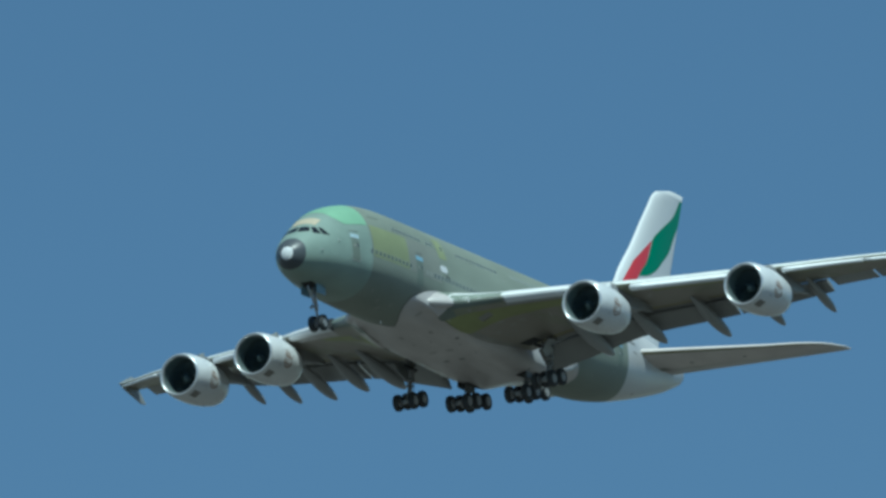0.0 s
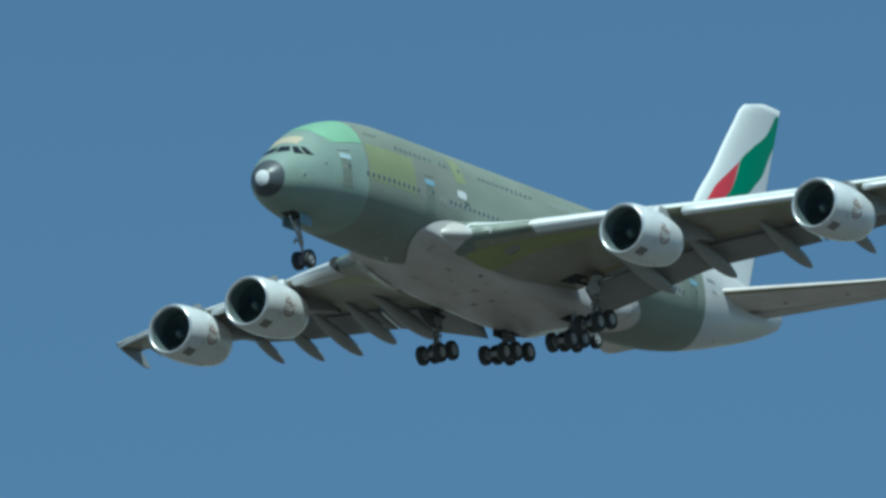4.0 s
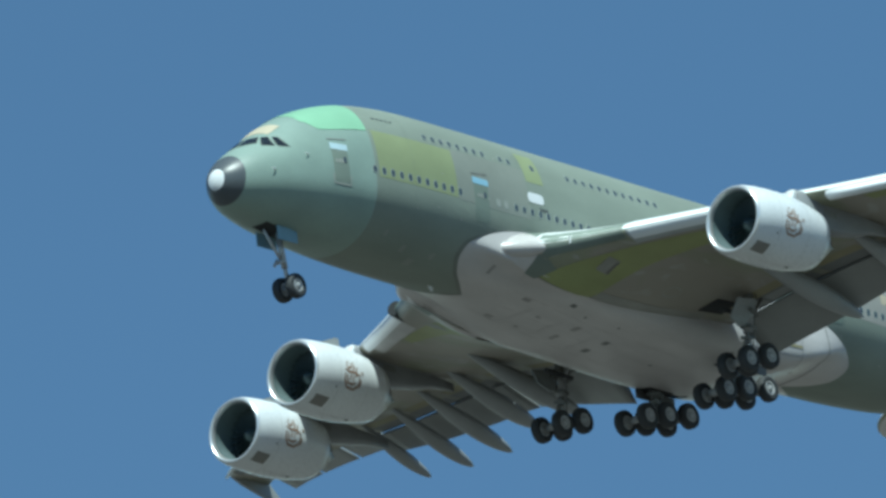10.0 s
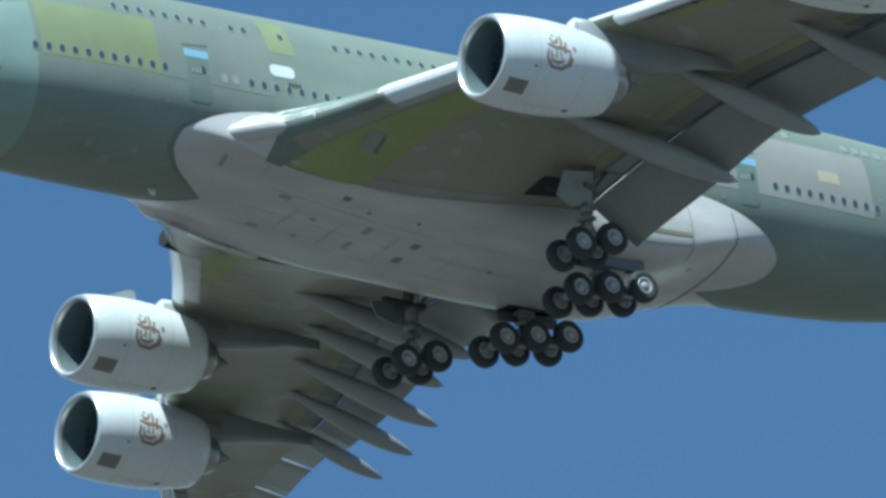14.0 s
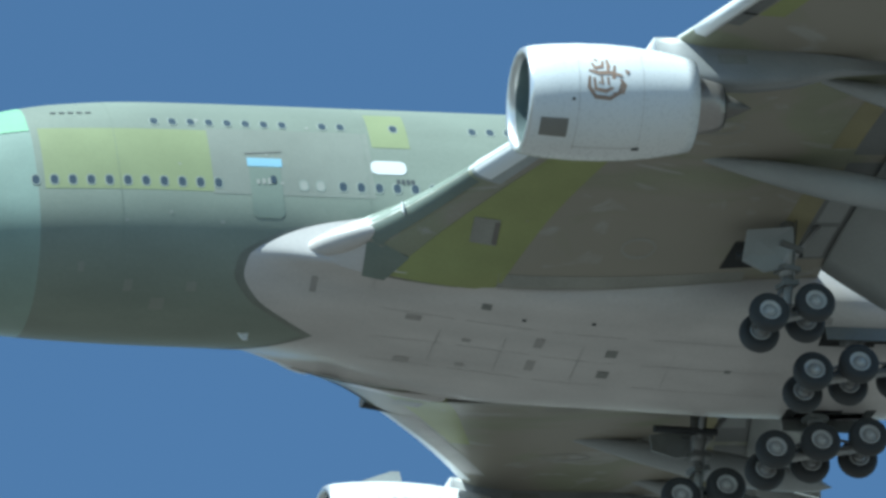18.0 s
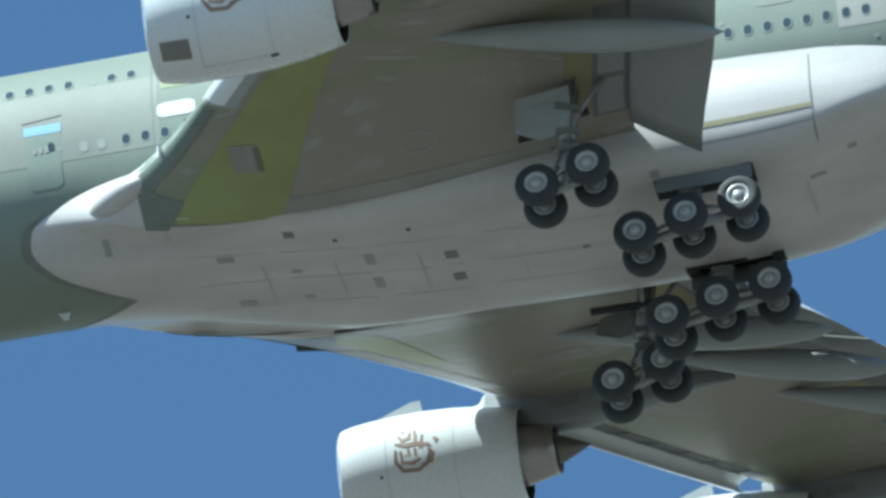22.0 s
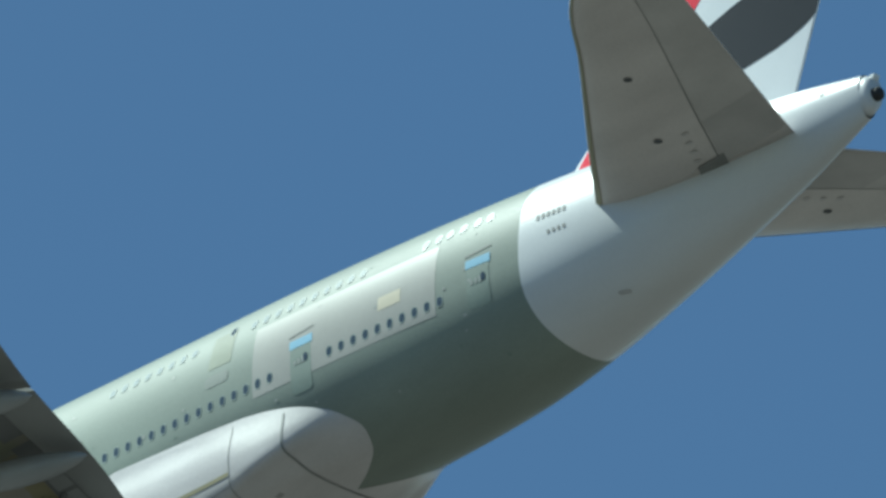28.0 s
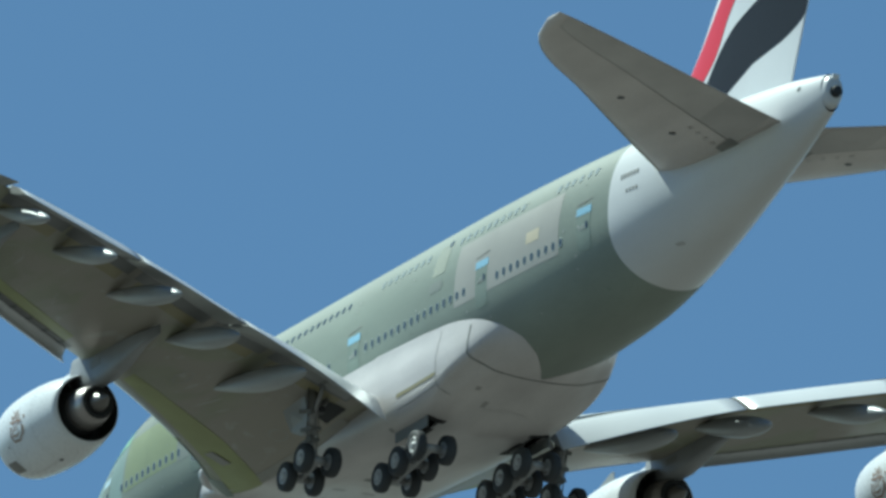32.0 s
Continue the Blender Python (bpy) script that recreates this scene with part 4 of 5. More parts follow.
def engine(y, x, z, wing_ob):
    side = -1 if y < 0 else 1
    c = (x, y, z)
    nac = part("engine_nacelle", lathe([p for p in COWL if p[0] >= 0.12] + [(5.94, 1.52)], c, 56, 0.035), NACELLE, airliner, "white engine nacelle")
    part("inlet_lip", lathe([(0.12, 1.78), (0.04, 1.735), (0.0, 1.67), (0.03, 1.60), (0.14, 1.545), (0.3, 1.52)], c, 56, 0.035), LIPMETAL, nac, "bright metal inlet lip")
    part("inlet_duct", lathe([(0.3, 1.52), (0.8, 1.48), (1.5, 1.5), (1.9, 1.52)], c, 48, 0.02), INLET, nac, "grey inlet duct")
    for k in range(24):
        blade = new("fan_blade", BLADE)
        blade.parent = nac
        blade.matrix_basis = Matrix.Translation((x + 1.55, y, z)) @ Matrix.Rotation(2 * math.pi * k / 24, 4, "X")
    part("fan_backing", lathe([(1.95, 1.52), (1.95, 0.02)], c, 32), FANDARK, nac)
    part("spinner", lathe([(0.95, 0.01), (1.02, 0.12), (1.25, 0.3), (1.6, 0.44)], c, 24), FANDARK, nac, "dark spinner cone")
    # black disc across the duct, painting in the darkness of its depth
    part("bypass_shade_disc", lathe([(4.6, 1.47), (4.6, 0.9)], c, 32), DARK, nac)
    part("bypass_duct", lathe([(5.94, 1.52), (5.4, 1.5), (4.6, 1.48), (3.6, 1.4)], c, 48, 0.035), PLUGBLACK, nac, "black bypass duct")
    part("core_cowl", lathe([(4.4, 1.22), (5.1, 1.1), (5.75, 0.99), (5.77, 0.9)], c, 40), PLUGBLACK, nac, "black core cowl")
    part("core_nozzle", lathe([(5.72, 1.0), (5.95, 1.01), (6.0, 0.985), (6.3, 0.95), (6.7, 0.86), (7.0, 0.78), (7.0, 0.7), (6.6, 0.66)], c, 40), TITAN, nac, "bare metal core nozzle")
    part("nozzle_ring", lathe([(7.0, 0.775), (7.06, 0.74), (7.06, 0.5), (6.8, 0.45)], c, 40), DARK, nac, "dark ring at the nozzle end")
    part("exhaust_plug", lathe([(6.8, 0.5), (7.2, 0.44), (7.65, 0.24), (8.1, 0.02)], c, 32), PLUG, nac, "pointed metal exhaust plug")

    def on_cowl(dx, ang, off=0.012):
        r = cowl_r(dx) + off
        return Vector((x + dx + 0.035 * r * math.sin(ang), y - r * math.cos(ang), z + r * math.sin(ang)))

    def decal(name, x0, x1, a0, a1, material, label="", off=0.012):
        rows = [[on_cowl(x0 + (x1 - x0) * i / 4, a0 + (a1 - a0) * j / 14, off) for j in range(15)] for i in range(5)]
        part(name, grid(rows), material, nac, label)
    decal("access_plate", 0.42, 1.36, -1.2, -0.84, PLATE, "brown grey access plate")
    decal("drain", 3.75, 4.0, -1.5, -1.42, INK, "small dark drain")
    decal("vent_dot", 1.42, 1.52, -0.52, -0.47, INK)
    for stroke in LOGO:
        n = len(stroke)
        rows = []
        for i, (u, v) in enumerate(stroke):
            a, b = Vector(stroke[max(i - 1, 0)]), Vector(stroke[min(i + 1, n - 1)])
            d = (b - a).normalized()
            w = 0.07 if 0 < i < n - 1 else 0.04
            rows.append([on_cowl(2.62 + u * 1.02 - d.y * w * e, -0.13 + (v * 0.98 + d.x * w * e) / 1.92, 0.012) for e in (-1, 1)])
        part("airline_mark", grid(rows), GOLD, nac, "brown gold stroke of a plain mark")
    # strake
    bm = plate([(x + 1.4, z + 1.7), (x + 2.5, z + 2.12), (x + 2.8, z + 2.12), (x + 2.85, z + 1.7)], y - side * 0.95, y - side * 1.0)
    part("nacelle_strake", bm, WING_GREY, nac, "white fin on the nacelle", smooth=False)
    # pylon
    le = w_le(abs(y))
    zl = w_zl(abs(y))
    prof = []
    for dx, up, lo, hw in ((2.2, 1.9, 1.6, 0.05), (3.2, 2.0, 1.5, 0.22), (4.6, 2.05, 1.3, 0.32), (le - x - 0.6, zl - z + 0.12, 0.95, 0.40), (le - x + 1.2, zl - z + 0.2, 0.72, 0.42),
                           (le - x + 2.6, zl - z, 0.72, 0.44), (le - x + 4.2, zl - z - 0.2, 0.95, 0.38), (le - x + 5.8, zl - z - 0.3, zl - z - 1.0, 0.24), (le - x + 7.6, zl - z - 0.4, zl - z - 0.85, 0.04)):
        prof.append([(x + dx, y + hw * math.copysign(abs(math.cos(a)) ** 0.5, math.cos(a)), z + (up + lo) / 2 + (up - lo) / 2 * math.copysign(abs(math.sin(a)) ** 0.5, math.sin(a)))
                     for a in [2 * math.pi * k / 20 for k in range(20)]])
    part("pylon", grid(prof[:4], closed=True, cap0=True, cap1=True), NACELLE, nac, "white engine pylon")
    part("aft_pylon_fairing", grid(prof[3:], closed=True, cap0=True, cap1=True), PYLON_DARK, nac, "dark aft pylon fairing")
    for sd in (-1, 1):
        bm = bmesh.new()
        box(bm, (le + 1.5, y + sd * 0.43 - 0.02, zl - 0.95), (le + 2.5, y + sd * 0.43 + 0.02, zl - 0.6))
        part("pylon_vent", bm, SEAM, nac, "dark vent on the pylon", smooth=False)
    # fan cowl joints
    for x0, x1, a0, a1 in ((1.66, 1.675, -1.5, 1.2), (3.9, 3.915, -1.5, 1.2)):
        decal("cowl_joint", x0, x1, a0, a1, JOINT, off=0.008)
    decal("cowl_joint", 1.67, 3.9, -1.43, -1.42, JOINT, off=0.008)


engine(-14.95, 22.5, -3.3, None)
engine(14.8, 22.5, -3.2, None)
engine(-25.7, 30.25, -1.95, None)
engine(25.55, 30.25, -1.87, None)

# ---- tail surfaces ----
f_le = pchip([3.0, 5.0, 6.9, 7.9, 9.4, 12.0, 13.5, 15.9, 17.3, 17.83, 17.98], [53.5, 55.7, 58.0, 58.9, 60.1, 62.7, 64.0, 66.2, 67.6, 69.0, 70.6])
f_te = pchip([3.0, 17.98], [66.55, 73.1])


def fin_point(x, z, side=-1, off=0.0):
    a, b = f_le(z), f_te(z)
    c = min(max((x - a) / (b - a), 0), 1)
    return Vector((x + 0.7, side * (foil(c, 0.004) * 0.10 * (b - a) + off), z - 0.22))


rows = []
for i in range(31):
    z = 3.0 + 14.95 * i / 30
    cs = [0.5 - 0.5 * math.cos(math.pi * k / 16) for k in range(17)]
    a, b = f_le(z), f_te(z)
    rows.append([fin_point(a + (b - a) * c, z, -1) for c in cs[::-1]] + [fin_point(a + (b - a) * c, z, 1) for c in cs[1:]])
fin = part("tail_fin", grid(rows, closed=True, cap0=True, cap1=True), WHITE, airliner, "tall white tail fin with a waving flag design")


def fin_band(name, zs, left, right, material, label, side):
    rows = []
    for z in zs:
        a, b = max(left(z), f_le(z) + 0.02), min(right(z), f_te(z) - 0.02)
        b = max(a + 0.01, b)
        rows.append([fin_point(a + (b - a) * j / 10, z, side, 0.012) for j in range(11)])
    part(name, grid(rows), material, fin, label)


for s in (-1, 1):
    fin_band("red_band", span(4.3, 12.8, 30), pchip([4.3, 5.08, 7.0, 9.24, 9.75, 10.33, 11.1, 12.8], [55.8, 56.4, 58.7, 61.0, 61.55, 62.15, 63.3, 65.9]),
             pchip([4.3, 6.5, 8.2, 9.05, 9.8, 10.5, 12.8], [57.4, 60.7, 61.9, 62.75, 63.5, 64.4, 65.95]), RED, "red band of the flag", s)
    fin_band("green_band", span(9.2, 17.45, 30), pchip([9.2, 9.8, 10.5, 12.58, 12.85, 14.2, 15.69, 17.45], [62.95, 63.53, 64.44, 65.9, 66.05, 68.04, 70.59, 72.32]),
             pchip([9.2, 9.6, 11.69, 12.51, 13.98, 17.45], [62.96, 64.9, 68.5, 69.6, 70.8, 74]), GREEN, "green band of the flag", s)
    fin_band("black_band", span(4.2, 9.35, 26), pchip([4.2, 5.7, 6.5, 7.51, 7.94, 8.31, 8.67, 9.35], [58.9, 60.2, 60.95, 62.37, 63.53, 64.72, 66.24, 69.4]),
             pchip([4.2, 5.0, 5.47, 5.66, 6.02, 6.3, 6.98, 7.53, 9.35], [60.9, 62.95, 64.26, 65.61, 66.96, 67.63, 68.66, 69.1, 74]), BLACK, "black band of the flag", s)

h_le = pchip([0.8, 1.6, 5, 10, 13.3, 14.4, 14.85], [57.9, 58.7, 61.7, 66.2, 69.1, 70.9, 72.5])
h_te = pchip([0.8, 1.6, 10, 14.2, 14.85], [68.2, 68.5, 71.9, 73.5, 73.7])


def tail_plane(side):
    rows = []
    for i in range(21):
        y = 0.8 + (14.85 - 0.8) * (i / 20) ** 0.8
        z = 1.4 + 0.085 * (y - 1.6)
        cs = [0.5 - 0.5 * math.cos(math.pi * k / 14) for k in range(15)]
        a, b = h_le(y), h_te(y)
        t = 0.10 * (b - a)
        rows.append([(a + (b - a) * c, side * y, z + foil(c, 0.004) * t) for c in cs[::-1]] + [(a + (b - a) * c, side * y, z - foil(c, 0.004) * t) for c in cs[1:]])
    ob = part("tailplane", grid(rows, closed=True, cap0=True, cap1=True), TAILGREY, airliner, "grey horizontal tailplane")

    def low(y, c, off=0.012):
        a, b = h_le(y), h_te(y)
        return Vector((a + (b - a) * c, side * y, 1.4 + 0.085 * (y - 1.6) - foil(c, 0.004) * 0.10 * (b - a) - off))
    part("elevator_joint", grid([[low(1.6 + 12.6 * i / 20, c) for c in (0.655, 0.662)] for i in range(21)]), SEAM, ob)
    part("elevator", grid([[low(1.6 + 12.6 * i / 20, c) for c in (0.665, 0.78, 0.9, 0.99)] for i in range(21)]), ELEVATOR, ob, "darker elevator skin")
    part("elevator_inner", grid([[low(1.6 + 2.6 * i / 6, c, 0.018) for c in (0.67, 0.78, 0.9, 0.985)] for i in range(7)]), TAILDARK, ob, "darker inboard part of the elevator")
    part("root_gap", grid([[low(1.35 + 0.75 * i / 4, c, 0.03) for c in (0.55, 0.62, 0.69)] for i in range(5)]), SEAM, ob, "dark slot at the tailplane root")
    for k in range(4):
        bm = bmesh.new()
        bmesh.ops.create_circle(bm, cap_ends=True, radius=0.13, segments=14)
        bmesh.ops.scale(bm, verts=bm.verts, vec=(1.3, 0.8, 1))
        bmesh.ops.translate(bm, verts=bm.verts, vec=low(2.4 + 0.55 * k, 0.56, 0.022))
        part("hinge_cover", bm, ELEVATOR, ob, "small oval cover")
    part("leading_edge_strip", grid([[low(1.6 + 12.4 * i / 20, c, 0.02) for c in (0.002, 0.015, 0.035)] for i in range(21)]), SHROUD, ob, "ochre leading edge strip")
    for y, x in ((8.2, 66.92), (4.42, 64.68)):
        c = (x - h_le(y)) / (h_te(y) - h_le(y))
        p = low(y, c, 0.02)
        bm = bmesh.new()
        bmesh.ops.create_circle(bm, cap_ends=True, radius=0.17, segments=16)
        bmesh.ops.translate(bm, verts=bm.verts, vec=p)
        part("access_hole", bm, INK, ob, "small dark hole")


tail_plane(-1)
tail_plane(1)

# ---- landing gear ----
TYRE = mesh_of("tyre", (lambda b: (bmesh.ops.rotate(b, verts=b.verts, matrix=Matrix.Rotation(math.pi / 2, 3, "Z")), b)[1])(
    lathe([(-0.20, 0.36), (-0.24, 0.45), (-0.245, 0.58), (-0.19, 0.67), (-0.08, 0.70), (0.08, 0.70), (0.19, 0.67), (0.245, 0.58), (0.24, 0.45), (0.20, 0.36)], n=28)), RUBBER)
RIMM = mesh_of("wheel_rim", (lambda b: (bmesh.ops.rotate(b, verts=b.verts, matrix=Matrix.Rotation(math.pi / 2, 3, "Z")), b)[1])(
    lathe([(-0.235, 0.02), (-0.235, 0.14), (-0.17, 0.17), (-0.15, 0.27), (-0.215, 0.31), (-0.22, 0.37), (0.22, 0.37), (0.215, 0.31), (0.15, 0.27), (0.17, 0.17), (0.235, 0.14), (0.235, 0.02)], n=24)), RIM)
RIMM.materials.append(STEEL)
for f in RIMM.polygons:
    r = math.hypot(f.center.x, f.center.z)
    if 0.14 < r < 0.28:
        f.material_index = 1
for me in (TYRE, RIMM):
    for f in me.polygons:
        f.use_smooth = True


def wheel(p, parent, k=1.0):
    t = new("tyre", TYRE)
    r = new("wheel_rim", RIMM)
    for o in (t, r):
        o.parent = parent
        o.matrix_basis = Matrix.Translation(p) @ Matrix.Diagonal((k, k, k, 1))


def bogie(y, axles, half, top, parent_name, label):
    bm = bmesh.new()
    a, b = Vector((axles[0][0], y, axles[0][1])), Vector((axles[-1][0], y, axles[-1][1]))
    d = (b - a).normalized()
    rod(bm, a - d * 0.15, b + d * 0.15, 0.16, 12)
    for x, z in axles:
        rod(bm, (x, y - half, z), (x, y + half, z), 0.10, 10)
        rod(bm, (x, y - half * 0.55, z), (x, y + half * 0.55, z), 0.2, 12)
    mid = a.lerp(b, 0.5)
    t = Vector(top)
    rod(bm, mid, mid.lerp(t, 0.5), 0.17, 14)
    rod(bm, mid.lerp(t, 0.42), t, 0.27, 14)
    rod(bm, mid.lerp(t, 0.55), t + Vector((1.2, 0, 0.1)), 0.10, 8)
    rod(bm, mid.lerp(t, 0.6), t + Vector((0, math.copysign(1.1, -y), 0.1)), 0.10, 8)
    rod(bm, mid.lerp(t, 0.25) + Vector((0.3, 0, 0)), b + Vector((0, 0, 0.1)), 0.06, 8)
    rod(bm, mid.lerp(t, 0.2) + Vector((-0.25, 0, 0)), a + Vector((0, 0, 0.1)), 0.06, 8)
    g = part(parent_name, bm, STEEL, airliner, label)
    for k, (u, w) in enumerate(((0.35, 0.16), (0.5, 0.2), (0.72, 0.26))):
        c = mid.lerp(t, u)
        bm = bmesh.new()
        box(bm, (-0.16 - w, -0.12 - w, -0.09), (0.16 + w, 0.12 + w, 0.09), Matrix.Translation(c) @ pose(0, 0, 0, 8, 12 * (k - 1), 15))
        part("collar", bm, COVE, g, "dark clutter of lugs and lines", smooth=False)
    for s2 in (-1, 1):
        bm = bmesh.new()
        p0 = a + Vector((0, s2 * 0.22, 0.12))
        rod(bm, p0, mid + Vector((0, s2 * 0.2, 0.42)), 0.035, 6)
        rod(bm, mid + Vector((0, s2 * 0.2, 0.42)), b + Vector((0, s2 * 0.22, 0.12)), 0.035, 6)
        rod(bm, mid + Vector((0.1, s2 * 0.26, 0.3)), t + Vector((0.25, s2 * 0.3, 0)), 0.03, 6)
        part("hydraulic_line", bm, COVE, g)
    bm = bmesh.new()
    rod(bm, mid.lerp(t, 0.3) + Vector((-0.2, 0, 0)), mid.lerp(t, 0.08) + Vector((-0.55, 0, 0.1)), 0.07, 8)
    rod(bm, mid.lerp(t, 0.08) + Vector((-0.55, 0, 0.1)), mid + Vector((-0.1, 0, 0.05)), 0.07, 8)
    part("torque_link", bm, STEEL, g)
    for x, z in axles:
        for s in (-1, 1):
            wheel((x, y + s * half, z), g)
    return g


for s in (-1, 1):
    bogie(s * 2.67, [(35.32, -6.67), (36.97, -6.32), (38.71, -6.05)], 0.76, (37.2, s * 2.65, -3.6), "body_landing_gear", "lowered six-wheel body gear")
    g = bogie(s * 6.3, [(32.88, -6.52), (34.54, -6.07)], 0.70, (34.1, s * 6.4, -2.6), "wing_landing_gear", "lowered four-wheel wing gear")
    bm = bmesh.new()
    quad = [Vector(v) for v in ((32.45, 7.05, -3.3), (34.15, 6.85, -3.0), (34.15, 6.5, -4.34), (33.09, 6.42, -4.55), (32.3, 6.55, -4.2))]
    a = [bm.verts.new((v.x, s * v.y, v.z)) for v in quad]
    b = [bm.verts.new((v.x, s * (v.y - 0.09), v.z)) for v in quad]
    bm.faces.new(a)
    bm.faces.new(b[::-1])
    for k in range(5):
        bm.faces.new((a[k], a[(k + 1) % 5], b[(k + 1) % 5], b[k]))
    part("gear_door", bm, DOORGREY, g, "grey open gear door", smooth=False)
    bm = bmesh.new()
    rod(bm, (32.3, s * 5.9, -3.65), (34.6, s * 6.1, -3.6), 0.13, 8)
    part("gear_stay", bm, RUBBER, g, "dark side stay")

bm = bmesh.new()
rod(bm, (5.13, 0, -6.2), (4.82, 0, -4.6), 0.11, 12)
rod(bm, (4.92, 0, -5.2), (4.6, 0, -3.3), 0.16, 12)
rod(bm, (5.0, 0, -5.35), (5.3, 0, -5.75), 0.05, 8)
rod(bm, (5.3, 0, -5.75), (5.16, 0, -6.1), 0.05, 8)
rod(bm, (5.13, -0.46, -6.2), (5.13, 0.46, -6.2), 0.09, 10)
rod(bm, (4.75, 0, -4.9), (3.5, 0, -3.4), 0.08, 8)
rod(bm, (4.6, 0.2, -4.75), (4.35, 0.2, -5.15), 0.07, 8)
rod(bm, (4.55, -0.35, -4.95), (4.55, 0.35, -4.95), 0.09, 8)
ng = part("nose_landing_gear", bm, RIM, airliner, "lowered nose gear with two wheels")
for s in (-1, 1):
    wheel((5.13, s * 0.44, -6.2), ng, 0.93)
    bm = bmesh.new()
    box(bm, (3.75, s * 0.7 - 0.03, -4.02), (5.25, s * 0.7 + 0.03, -3.3))
    part("nose_gear_door", bm, BLUEDOOR, ng, "open nose gear door", smooth=False)
# dark sheet on the keel skin, painting in the shade of the nose bay
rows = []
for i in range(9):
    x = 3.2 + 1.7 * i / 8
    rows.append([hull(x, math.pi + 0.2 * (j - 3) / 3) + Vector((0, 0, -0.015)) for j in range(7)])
part("nose_bay_shade", grid(rows), DARK, ng, "nose gear bay painted on as flat dark shade")


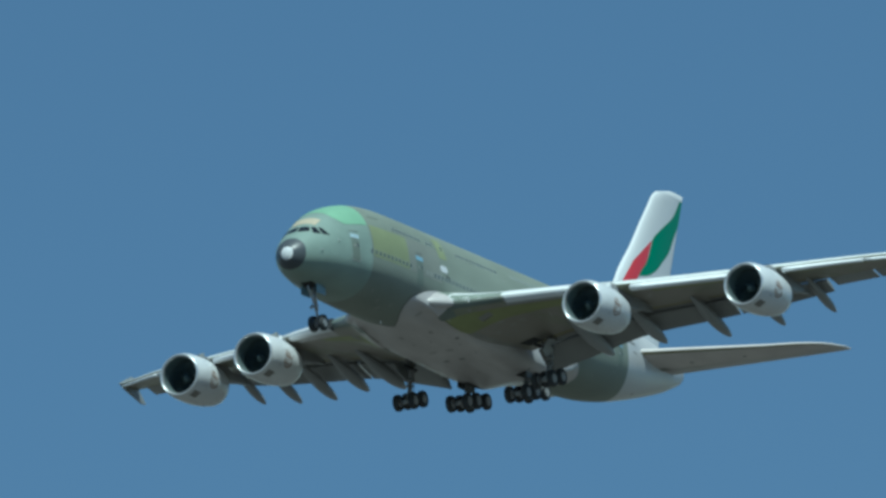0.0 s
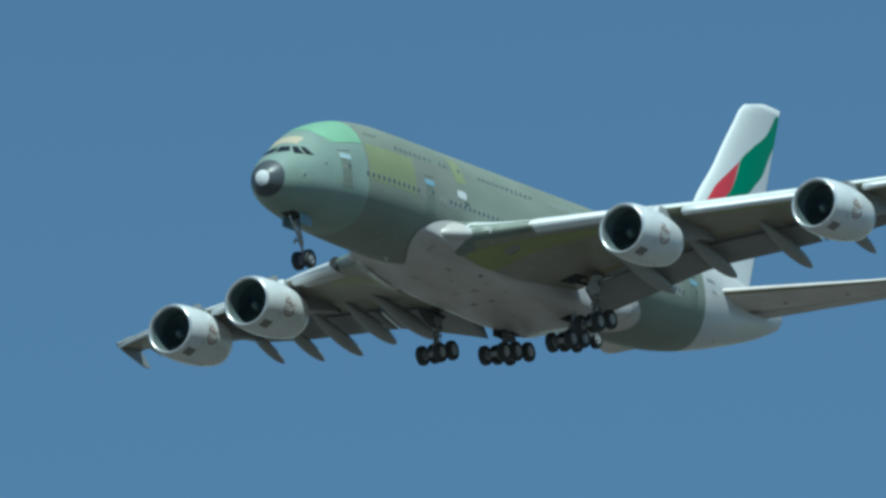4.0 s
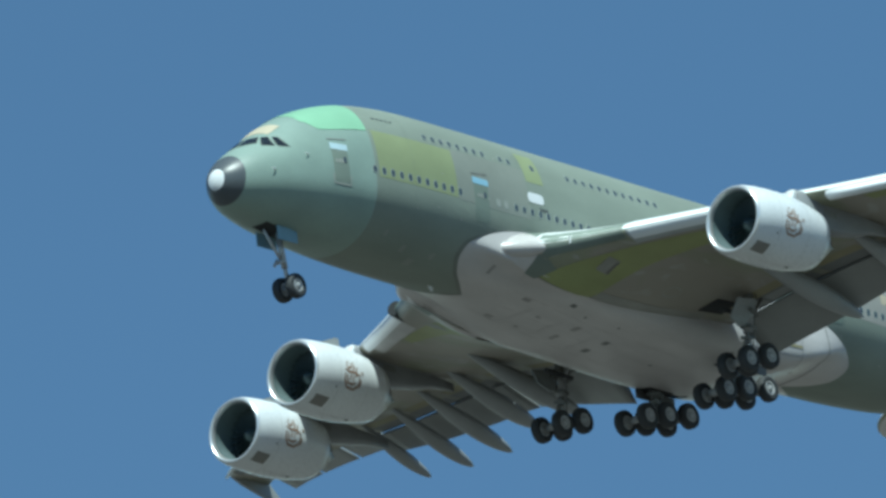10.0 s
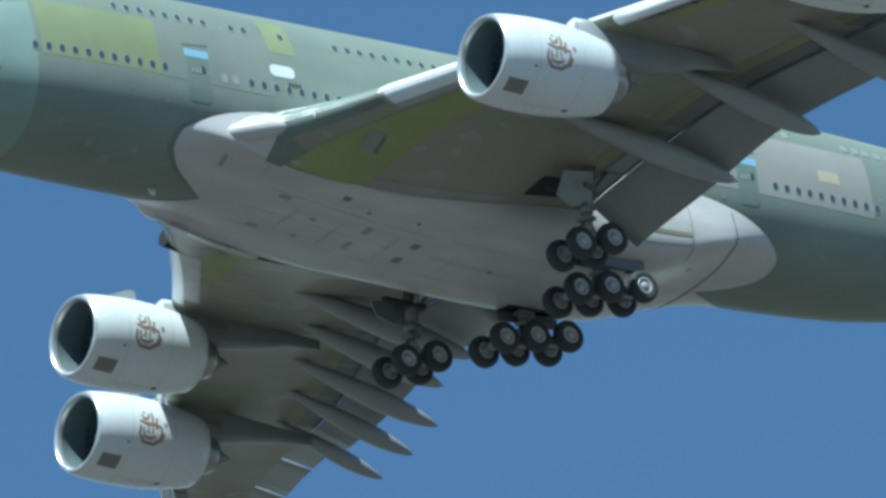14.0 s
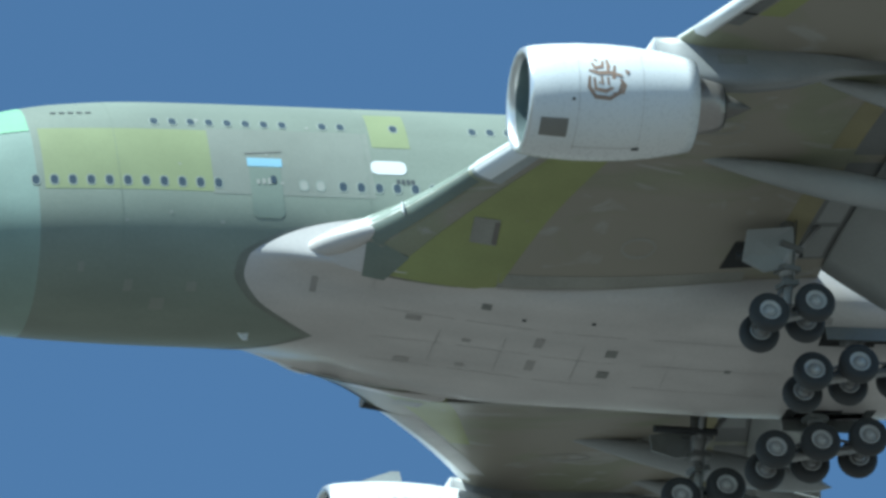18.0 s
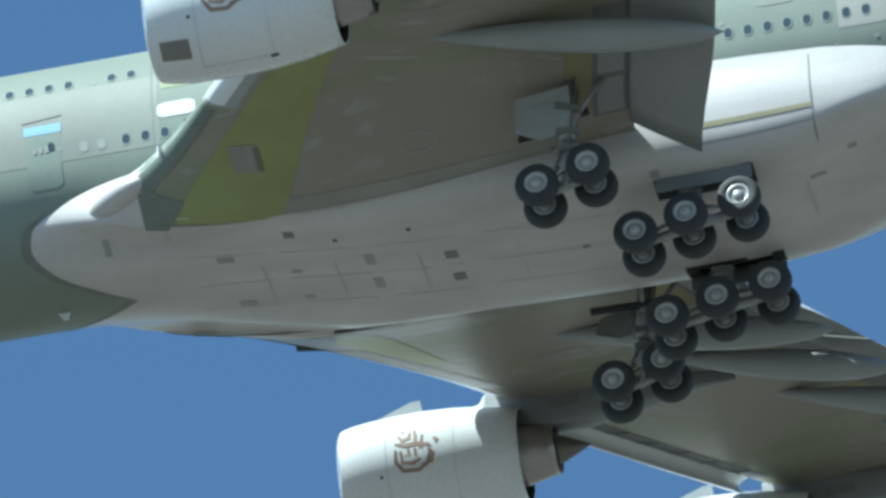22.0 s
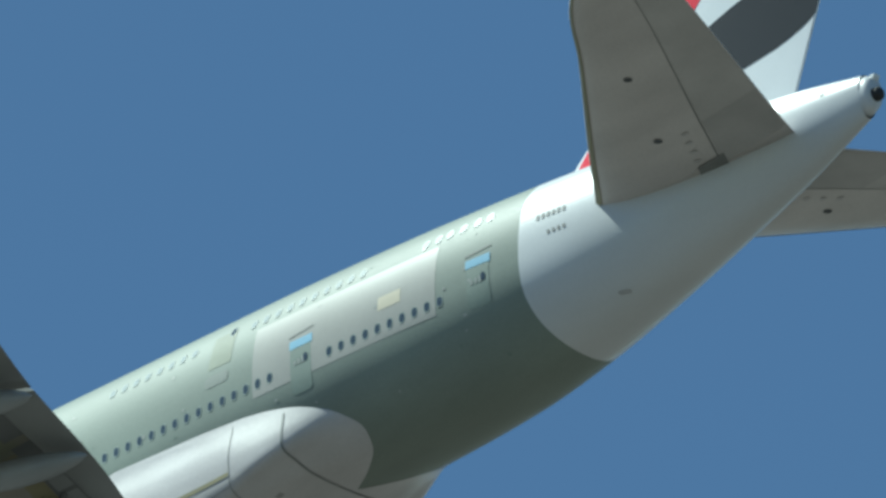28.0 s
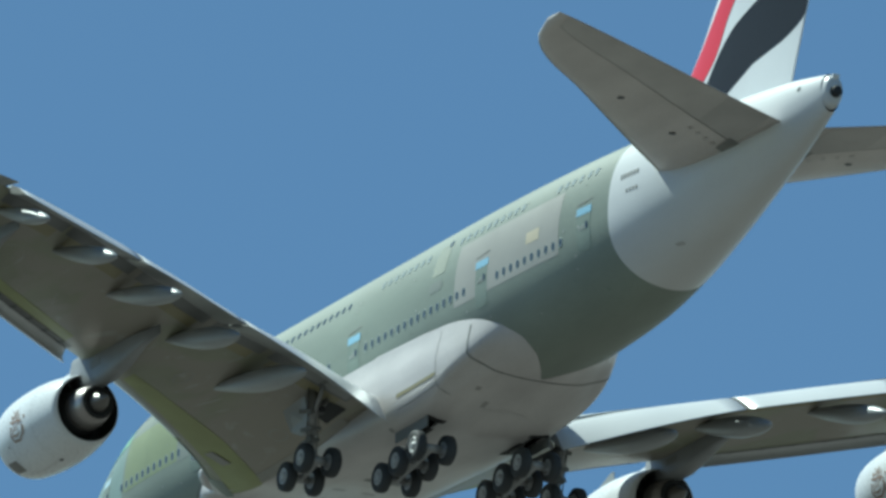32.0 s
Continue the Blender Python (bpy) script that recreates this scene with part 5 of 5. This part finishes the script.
def motions():
    walk(airliner, [
        (0.0, pose(1240.87, 650.33, 325.43, -0.1768, 0.6621, 0.9456)),
        (0.5, pose(1213.35, 644.05, 320.83, -0.1440, 0.8678, 0.4999)),
        (1.0, pose(1185.32, 637.85, 316.47, -0.1183, 1.0157, 0.1542)),
        (1.5, pose(1157.62, 632.12, 312.56, -0.1017, 1.1035, -0.0243)),
        (2.0, pose(1129.03, 626.15, 308.72, -0.0971, 1.1124, -0.0413)),
        (2.5, pose(1100.26, 620.33, 305.14, -0.0773, 1.0229, 0.0869)),
        (3.0, pose(1071.26, 614.66, 301.84, -0.0563, 0.8870, 0.2926)),
        (3.5, pose(1042.65, 609.53, 299.00, -0.0331, 0.7303, 0.5421)),
        (4.0, pose(1013.71, 604.58, 296.44, -0.0048, 0.5678, 0.7729)),
        (4.5, pose(984.16, 599.63, 294.08, 0.0216, 0.4215, 0.9701)),
        (5.0, pose(953.88, 594.62, 291.87, 0.0390, 0.3144, 1.1159)),
        (5.5, pose(923.20, 589.69, 289.90, 0.0402, 0.2716, 1.1892)),
        (6.0, pose(892.53, 585.03, 288.24, 0.0179, 0.3199, 1.1646)),
        (6.5, pose(862.47, 580.99, 287.09, -0.0206, 0.4206, 1.1073)),
        (7.0, pose(832.49, 577.23, 286.20, -0.0437, 0.4789, 1.0774)),
        (7.5, pose(803.37, 574.33, 285.81, 0.0018, 0.4076, 1.0826)),
        (8.0, pose(774.66, 571.98, 285.75, 0.1006, 0.2480, 1.0635)),
        (8.5, pose(746.10, 570.04, 286.01, 0.1962, 0.0955, 1.0078)),
        (9.0, pose(716.49, 567.61, 286.23, 0.2101, 0.0635, 0.8860)),
        (9.5, pose(685.96, 564.70, 286.52, 0.0720, 0.2123, 0.7721)),
        (10.0, pose(654.63, 561.30, 286.78, -0.2092, 0.5357, 0.6742)),
        (10.5, pose(623.69, 558.34, 287.40, -0.5620, 0.9259, 0.6404)),
        (11.0, pose(593.07, 555.75, 288.27, -0.8704, 1.2603, 0.6612)),
        (11.5, pose(562.39, 553.25, 289.20, -1.0389, 1.4771, 0.6546)),
        (12.0, pose(531.54, 550.79, 290.13, -1.0458, 1.5817, 0.5604)),
        (12.5, pose(500.88, 548.80, 291.28, -0.9114, 1.5908, 0.3780)),
        (13.0, pose(470.01, 546.76, 292.44, -0.7304, 1.5683, 0.1233)),
        (13.5, pose(438.87, 544.55, 293.62, -0.5949, 1.5557, -0.1183)),
        (14.0, pose(407.31, 541.85, 294.70, -0.5201, 1.5471, -0.3140)),
        (14.5, pose(375.62, 538.95, 295.76, -0.5038, 1.5592, -0.4674)),
        (15.0, pose(343.89, 535.99, 296.80, -0.5317, 1.6119, -0.6454)),
        (15.5, pose(312.56, 533.71, 298.18, -0.5428, 1.6892, -0.8569)),
        (16.0, pose(281.09, 531.23, 299.51, -0.5513, 1.7786, -1.0817)),
        (16.5, pose(249.19, 528.01, 300.55, -0.5589, 1.8718, -1.2958)),
        (17.0, pose(216.90, 523.76, 301.18, -0.5649, 1.9576, -1.4713)),
        (17.5, pose(184.64, 519.11, 301.62, -0.5670, 2.0209, -1.5756)),
        (18.0, pose(152.69, 514.57, 302.06, -0.5607, 2.0430, -1.5710)),
        (18.5, pose(121.20, 510.81, 302.83, -0.4833, 1.9895, -1.4406)),
        (19.0, pose(89.88, 507.23, 303.65, -0.2787, 1.8534, -1.2132)),
        (19.5, pose(58.61, 503.41, 304.29, 0.0553, 1.6606, -0.9352)),
        (20.0, pose(27.39, 499.40, 304.86, 0.4379, 1.4455, -0.6487)),
        (20.5, pose(-3.75, 495.49, 305.50, 0.7070, 1.2496, -0.4084)),
        (21.0, pose(-34.88, 492.01, 306.46, 0.7723, 1.1002, -0.2422)),
        (21.5, pose(-65.97, 487.78, 306.94, 0.6550, 1.0213, -0.1630)),
        (22.0, pose(-96.98, 483.57, 307.36, 0.4594, 0.9956, -0.1284)),
        (22.5, pose(-127.93, 479.38, 307.76, 0.3177, 0.9883, -0.0408)),
        (23.0, pose(-158.91, 475.28, 308.25, 0.3471, 1.0089, 0.1103)),
        (23.5, pose(-190.11, 471.46, 309.00, 0.5743, 1.0775, 0.2987)),
        (24.0, pose(-221.83, 468.32, 310.23, 0.8485, 1.1450, 0.4729)),
        (24.5, pose(-253.26, 464.01, 310.70, 1.1021, 1.1913, 0.6240)),
        (25.0, pose(-284.47, 459.03, 310.68, 1.2697, 1.1845, 0.7549)),
        (25.5, pose(-315.66, 453.73, 310.38, 1.3196, 1.1376, 0.8240)),
        (26.0, pose(-347.16, 448.55, 310.10, 1.2618, 1.0493, 0.8597)),
        (26.5, pose(-378.76, 443.15, 309.58, 1.1246, 0.9323, 0.8421)),
        (27.0, pose(-410.01, 437.07, 308.46, 0.9363, 0.8090, 0.7938)),
        (27.5, pose(-440.94, 430.44, 306.82, 0.7232, 0.6881, 0.7267)),
        (28.0, pose(-471.58, 423.40, 304.76, 0.5058, 0.5790, 0.6475)),
        (28.5, pose(-502.00, 415.99, 302.38, 0.2999, 0.4924, 0.5584)),
        (29.0, pose(-532.24, 408.26, 299.75, 0.1180, 0.4409, 0.4572)),
        (29.5, pose(-563.17, 400.77, 297.34, -0.0158, 0.5037, 0.3289)),
        (30.0, pose(-594.70, 393.32, 295.07, -0.0662, 0.7058, 0.2081)),
        (30.5, pose(-626.54, 385.58, 292.73, -0.0196, 1.0670, 0.1422)),
        (31.0, pose(-658.88, 377.64, 290.31, 0.1108, 1.5393, 0.1114)),
        (31.5, pose(-690.13, 368.58, 287.04, 0.2879, 2.0321, 0.1223)),
        (32.0, pose(-720.27, 358.54, 282.93, 0.4909, 2.5130, 0.1535)),
    ])


motions()
